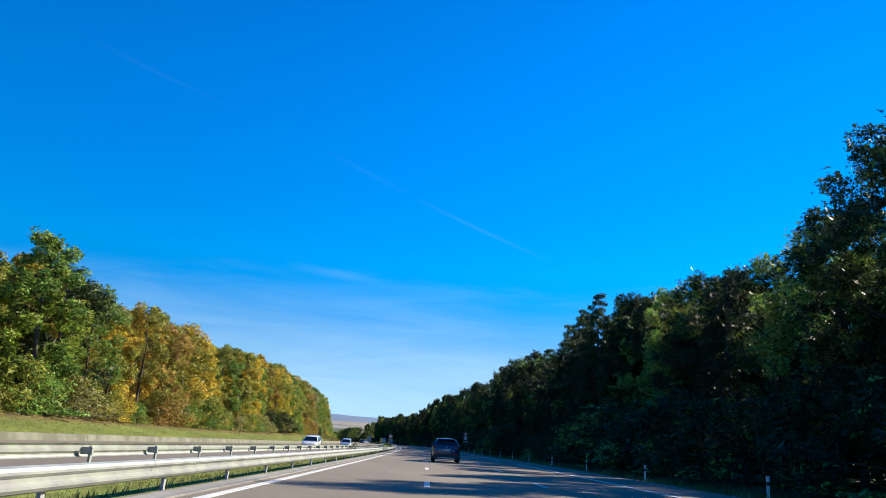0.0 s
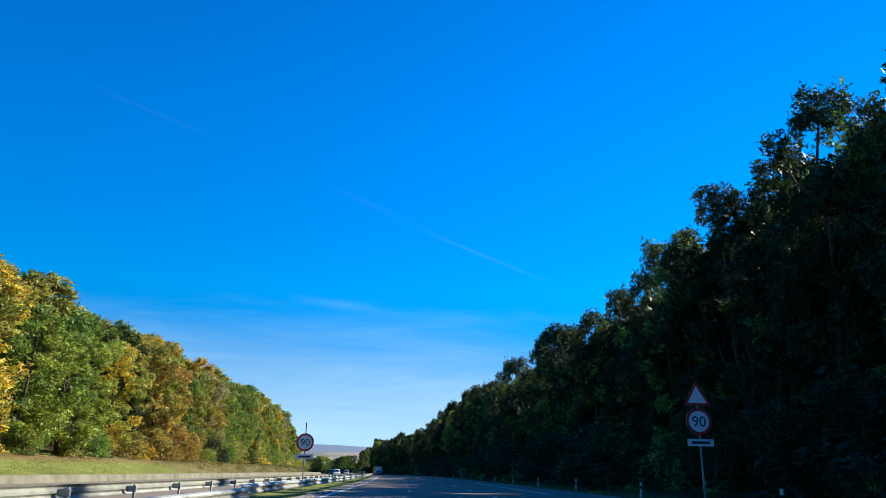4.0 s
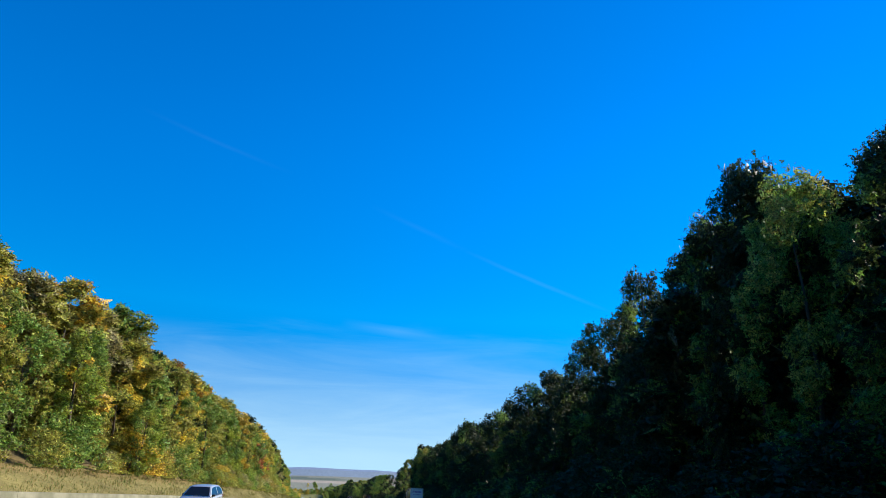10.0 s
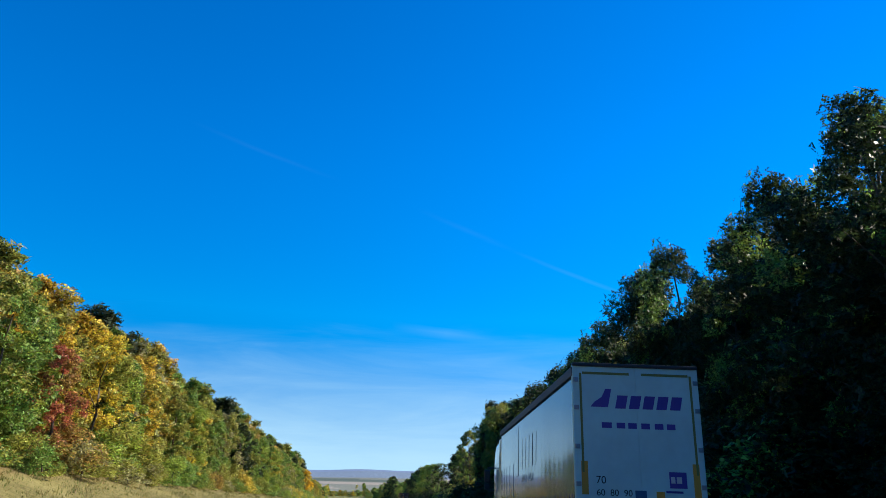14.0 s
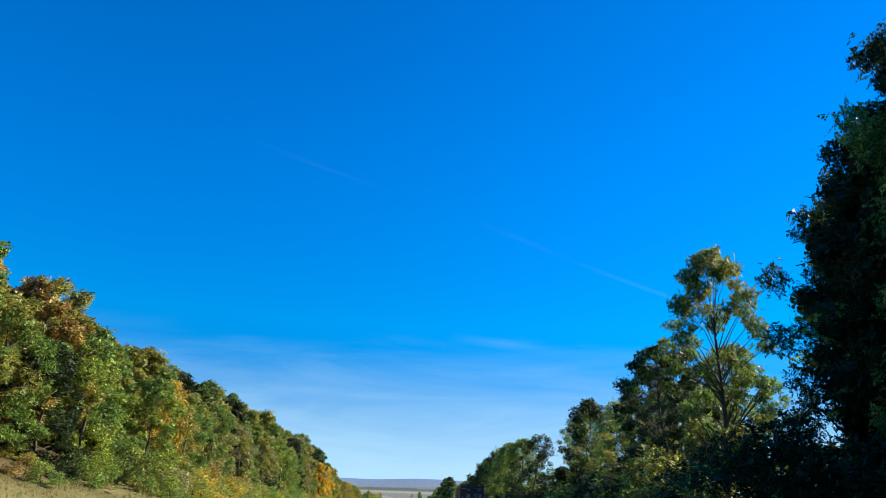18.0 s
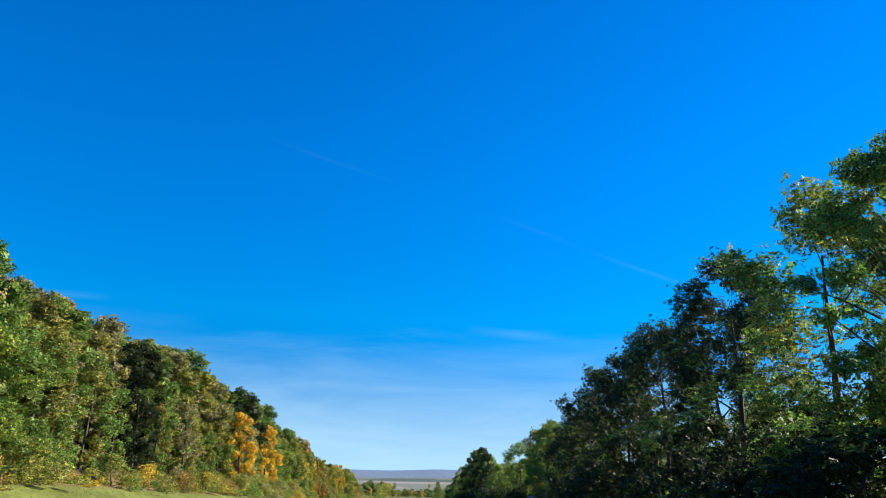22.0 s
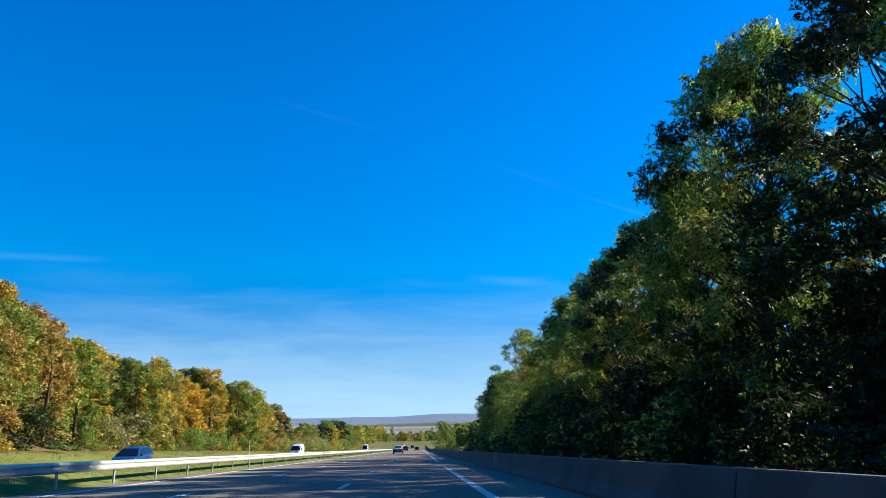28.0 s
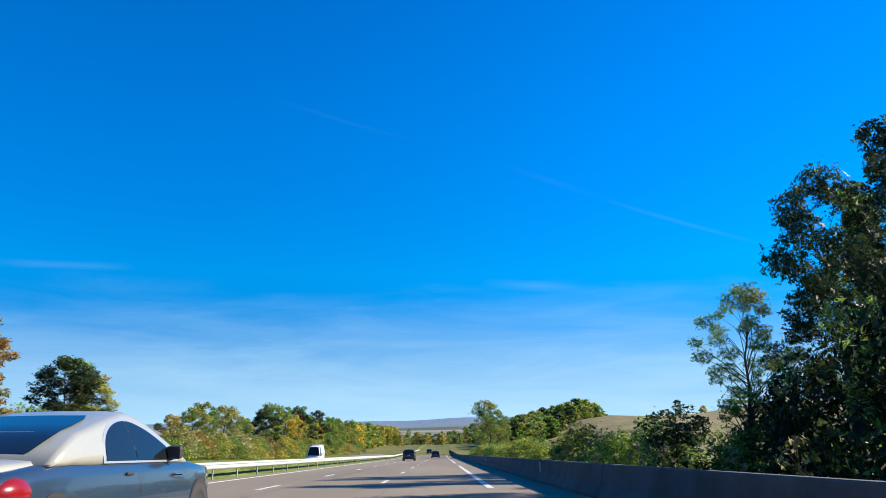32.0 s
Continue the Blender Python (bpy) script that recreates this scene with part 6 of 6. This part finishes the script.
def speed_sign(label, s, off, h, triangle):
    g = tagged(new("road_sign"), label, "road sign")
    g.matrix_basis = lane_pose(s, off)
    part("pole", box_mesh("pole", (0.06, 0.06, h + 1.5), zinc_dull, (0, 0.05, (h + 1.5) / 2 - 0.4), 0.01), g)
    d = part("disc", disc_mesh("disc", 0.50, sign_white), g, m=pose(0, 0, h))
    part("red_ring", disc_mesh("red_ring", 0.50, sign_red, -0.014, 0.39), d)
    part("speed_words", text_mesh("90", 0.55, plate_ink, "CENTER"), d, m=pose(0, -0.016, -0.19, 90, 0, 0))
    part("panel", box_mesh("panel", (1.0, 0.02, 0.26), sign_white, (0, 0, h - 0.78), 0.005), g)
    part("panel_bar", box_mesh("panel_bar", (0.7, 0.006, 0.10), plate_ink, (0, -0.013, h - 0.78)), g)
    if triangle:
        def tri(bm, k=1.0, y=0.0):
            vs = [bm.verts.new(p) for p in ((-0.55 * k, y, 0.70 - 0.02 * k), (0.55 * k, y, 0.70 - 0.02 * k), (0, y, 0.70 + 0.92 * k))]
            f = bm.faces.new(vs)
            r = bmesh.ops.extrude_face_region(bm, geom=[f])
            for v in r["geom"]:
                if isinstance(v, bmesh.types.BMVert):
                    v.co.y += 0.02
        part("triangle", bm_mesh("triangle", tri, sign_red), g, m=pose(0, 0, h - 0.1))
        part("triangle_face", bm_mesh("triangle_face", lambda bm: tri(bm, 0.68, -0.006), sign_white), g, m=pose(0, 0, h))
    return g


speed_sign("speed limit sign with warning triangle on a pole", 163, 14.3, 3.0, True)
speed_sign("round speed limit sign on the median", 178, -2.5, 2.5, False)
back = tagged(new("road_sign"), "grey metal back of a road sign on the median", "road sign")
back.matrix_basis = lane_pose(79.8, -2.5, 0, 8)
part("plate", box_mesh("plate", (0.42, 0.03, 0.62), sign_back, (0, 0, 1.35), 0.01), back)
for x in (-0.14, 0.14):
    part("leg", box_mesh("leg", (0.05, 0.05, 1.6), zinc_dull, (x, 0.04, 0.5), 0.008), back)
for z in (1.2, 1.5):
    part("brace", box_mesh("brace", (0.40, 0.03, 0.04), zinc_dull, (0, 0.03, z), 0.006), back)
bs = tagged(new("road_sign"), "small blue and white roadside sign on two legs", "road sign")
bs.matrix_basis = lane_pose(834, 17.32)
part("plate", box_mesh("plate", (0.9, 0.03, 0.9), sign_white, (0, 0, 1.57), 0.02), bs)
part("blue_frame", box_mesh("blue_frame", (0.82, 0.006, 0.82), sign_blue, (0, -0.017, 1.57), 0.002), bs)
part("white_field", box_mesh("white_field", (0.60, 0.006, 0.60), sign_white, (0, -0.022, 1.57), 0.002), bs)
for x, w in ((-0.12, 0.12), (0.10, 0.16)):
    part("dark_mark", box_mesh("dark_mark", (w, 0.006, 0.14), plate_ink, (x, -0.026, 1.57), 0.002), bs)
for x in (-0.3, 0.3):
    part("leg", box_mesh("leg", (0.05, 0.05, 1.6), zinc_dull, (x, 0.05, 0.45), 0.008), bs)

km = tagged(new("milestone"), "rounded white kilometre marker with a dark top", "milestone")
km.matrix_basis = lane_pose(420.2, -1.9, 0, 6)


def km_shape(bm, low, high, wide, y, deep):
    pts = [(-wide, low), (wide, low)]
    pts += [(wide, high)] if high < 1.1 else [(math.cos(a * math.pi / 10) * wide, high - wide * 0.9 + math.sin(a * math.pi / 10) * wide * 0.9) for a in range(11)]
    if high < 1.1:
        pts.append((-wide, high))
    f = bm.faces.new([bm.verts.new((x, y, z)) for x, z in pts])
    r = bmesh.ops.extrude_face_region(bm, geom=[f])
    for v in r["geom"]:
        if isinstance(v, bmesh.types.BMVert):
            v.co.y += deep


km_brown = material("milestone_brown", (0.06, 0.03, 0.035), rough=0.5, vary=0.05, scale=4)
part("plate", bm_mesh("plate", lambda bm: km_shape(bm, 0.62, 1.34, 0.27, 0.0, 0.03), sign_white), km)
part("dark_top", bm_mesh("dark_top", lambda bm: km_shape(bm, 1.10, 1.325, 0.25, -0.006, 0.004), km_brown), km)
part("road_words", text_mesh("A6", 0.17, sign_white, "CENTER"), km, m=pose(0, -0.012, 1.14, 90, 0, 0))
part("distance_words", text_mesh("134", 0.24, plate_ink, "CENTER"), km, m=pose(0, -0.008, 0.86, 90, 0, 0))
for x in (-0.12, 0.12):
    part("leg", box_mesh("leg", (0.05, 0.05, 0.9), zinc_dull, (x, 0.06, 0.35), 0.008), km)


def marker(label, s, off, h, r=0.06, z=None):
    g = tagged(new("marker_post"), label, "marker post", group="white marker posts")
    x, y, _ = (float(v) for v in lane(s, off))
    g.matrix_basis = pose(x, y, float(ground_z(s, off)) if z is None else z, 0, 0, -math.degrees(heading(s)))
    part("shaft", box_mesh("shaft", (2 * r, 1.5 * r, h), sign_white, (0, 0, h / 2), r * 0.4), g)
    part("band", box_mesh("band", (2.1 * r, 1.6 * r, 0.12), plastic, (0, 0, h - 0.2), r * 0.2), g)
    part("cap", box_mesh("cap", (2.2 * r, 1.7 * r, 0.04), sign_white, (0, 0, h + 0.01), 0.008), g)


for k in range(20):
    marker("white plastic delineator post beside the shoulder", 24 + k * 13.4, 14.6, 0.72, 0.045)
for s, off, h in ((1075.5, -19.3, 2.4), (1128, -19.3, 2.4)):
    marker("tall white marker post beyond the rail", s, off, h, 0.06)
for k in range(15):
    g = tagged(new("delineator"), "white reflector strip fixed to the concrete barrier", "delineator", group="barrier reflectors")
    g.matrix_basis = lane_pose(890 + k * 32.0, 12.50)
    part("strip", box_mesh("strip", (0.012, 0.09, 0.34), sign_white, (0.16, 0, 0.50), 0.004), g)
    part("clip", box_mesh("clip", (0.06, 0.05, 0.05), zinc_dull, (0.20, 0, 0.50), 0.006), g)

# ---- verges: grass, weeds, tar seams ----
def grass_field(name, label, areas, seed, mats):
    """Tufts of blades over stretches (s0, s1, off0, off1, count, height)."""
    r = np.random.default_rng(seed)
    vs, ix = [], []
    for s0, s1, o0, o1, count, tall in areas:
        s_t, o_t = r.uniform(s0, s1, count), r.uniform(o0, o1, count)
        x, y, _ = lane(s_t, o_t)
        z = ground_z(s_t, o_t) - 0.02
        patchy = 0.55 + 0.45 * np.sin(s_t * 0.31 + o_t * 1.7) * np.sin(s_t * 0.083 + 1.1)
        h = tall * r.uniform(0.45, 1.25, count) * (0.5 + 0.7 * patchy)
        for k in range(3):
            a = r.uniform(0, 6.283, count)
            wide = h * r.uniform(0.05, 0.10, count)
            lean = h * r.uniform(0.3, 1.1, count)
            px, py = x + r.normal(0, 0.10, count), y + r.normal(0, 0.10, count)
            ca, sb = np.cos(a), np.sin(a)
            vs.append(np.stack([np.stack([px - sb * wide, py + ca * wide, z], 1), np.stack([px + sb * wide, py - ca * wide, z], 1), np.stack([px + ca * lean, py + sb * lean, z + h], 1)], 1).reshape(-1, 3))
            ix.append((r.random(count) < 0.3).astype(int) + (r.random(count) < 0.12).astype(int))
    v = np.concatenate(vs)
    me = make_mesh(name, v, np.arange(len(v)).reshape(-1, 3), mats, np.concatenate(ix))
    tagged(new(name, me), label, "grass", kind="stuff")


blade = [material("grass_blade", (0.115, 0.145, 0.032), rough=0.7, island=0.3, through_light=0.3, spec=0.2), material("dry_blade", (0.28, 0.22, 0.085), rough=0.8, island=0.3, through_light=0.25, spec=0.2),
         material("seed_head", (0.34, 0.27, 0.15), rough=0.85, island=0.25, spec=0.1)]
grass_field("median_grass", "rough grass and weeds on the median", [(-20, 160, -4.1, -1.2, 9000, 0.13), (860, 1420, -4.4, -1.5, 15000, 0.14)], 3, blade)
grass_field("bank_grass", "sunny tussocky grass on the roadside bank", [(30, 240, -29.5, -18.9, 13000, 0.15), (240, 700, -29.5, -18.9, 30000, 0.28), (700, 1420, -28.5, -18.6, 18000, 0.20)], 4, blade)
grass_field("verge_grass", "shaded grass on the verge below the wood", [(0, 320, 13.7, 20.5, 5000, 0.30), (860, 1260, 13.3, 19, 6000, 0.40)], 5, blade)


def weed(s, off, height):
    """A tall branching weed standing by the rail."""
    r = np.random.default_rng(int(s * 10))
    w = tagged(new("weed"), "tall dry roadside weed with thin branching stems", "weed", group="roadside weeds")
    x, y, _ = (float(q) for q in lane(s, off))
    w.matrix_basis = pose(x, y, float(ground_z(s, off)) - 0.03)
    v, f = tube([(0, 0, 0), (0.02, 0.01, height * 0.5), (0.05, -0.02, height)], [0.012, 0.008, 0.003], 5)
    tips = []
    for k in range(9):
        z = height * (0.3 + 0.07 * k)
        a = k * 2.4
        e = (math.cos(a) * height * 0.22 * (1.1 - k * 0.07), math.sin(a) * height * 0.22 * (1.1 - k * 0.07), z + height * 0.16)
        bv, bf = tube([(0.02, 0.0, z), e], [0.006, 0.002], 4)
        o = len(v)
        v += bv
        f += [tuple(i + o for i in q) for q in bf]
        tips.append(e)
    part("stem", make_mesh("stem", [tuple(q) for q in v], f, [blade[1]]), w)
    lv, lf = leaf_cloud(r, tips + [(0.05, -0.02, height)], [height * 0.09] * 10, 170, 0.075)
    part("leaves", make_mesh("leaves", lv, lf, [blade[0], blade[2]], r.integers(0, 2, len(lf))), w)


for s, off, h in ((58.5, -2.2, 0.95), (62, -2.9, 0.7), (133, -2.0, 1.0), (137, -2.5, 1.3), (141, -1.9, 0.8), (147, -3.0, 1.0), (96, -2.7, 0.6), (232, -2.4, 1.2), (236, -2.0, 1.0), (1020, -2.2, 0.7), (1047, -2.6, 0.6), (1098, 14.2, 1.2), (1101, 14.5, 1.0), (1104, 14.1, 1.1), (1108, 14.6, 1.3), (1112, 14.2, 0.9), (1118, 14.4, 1.2)):
    weed(s, off, h)

tar = material("tar_seam", (0.055, 0.052, 0.050), rough=0.6, vary=0.1, scale=3)
r = random.Random(12)
for s0 in (-8, 22, 61, 96, 880, 925, 962, 1000, 1028, 1049, 1077, 1096, 1122, 1150, 1188):
    off, n = r.uniform(0.8, 9.6), 14
    long = r.uniform(25, 55)
    rows = []
    for i in range(n + 1):
        off += r.uniform(-0.05, 0.05)
        wide = r.uniform(0.006, 0.014)
        rows.append([tuple(float(q) for q in lane(s0 + long * i / n, off + d, 0.024)) for d in (-wide, wide)])
    part("tar_seam", patch_mesh("tar_seam", rows, tar), road)
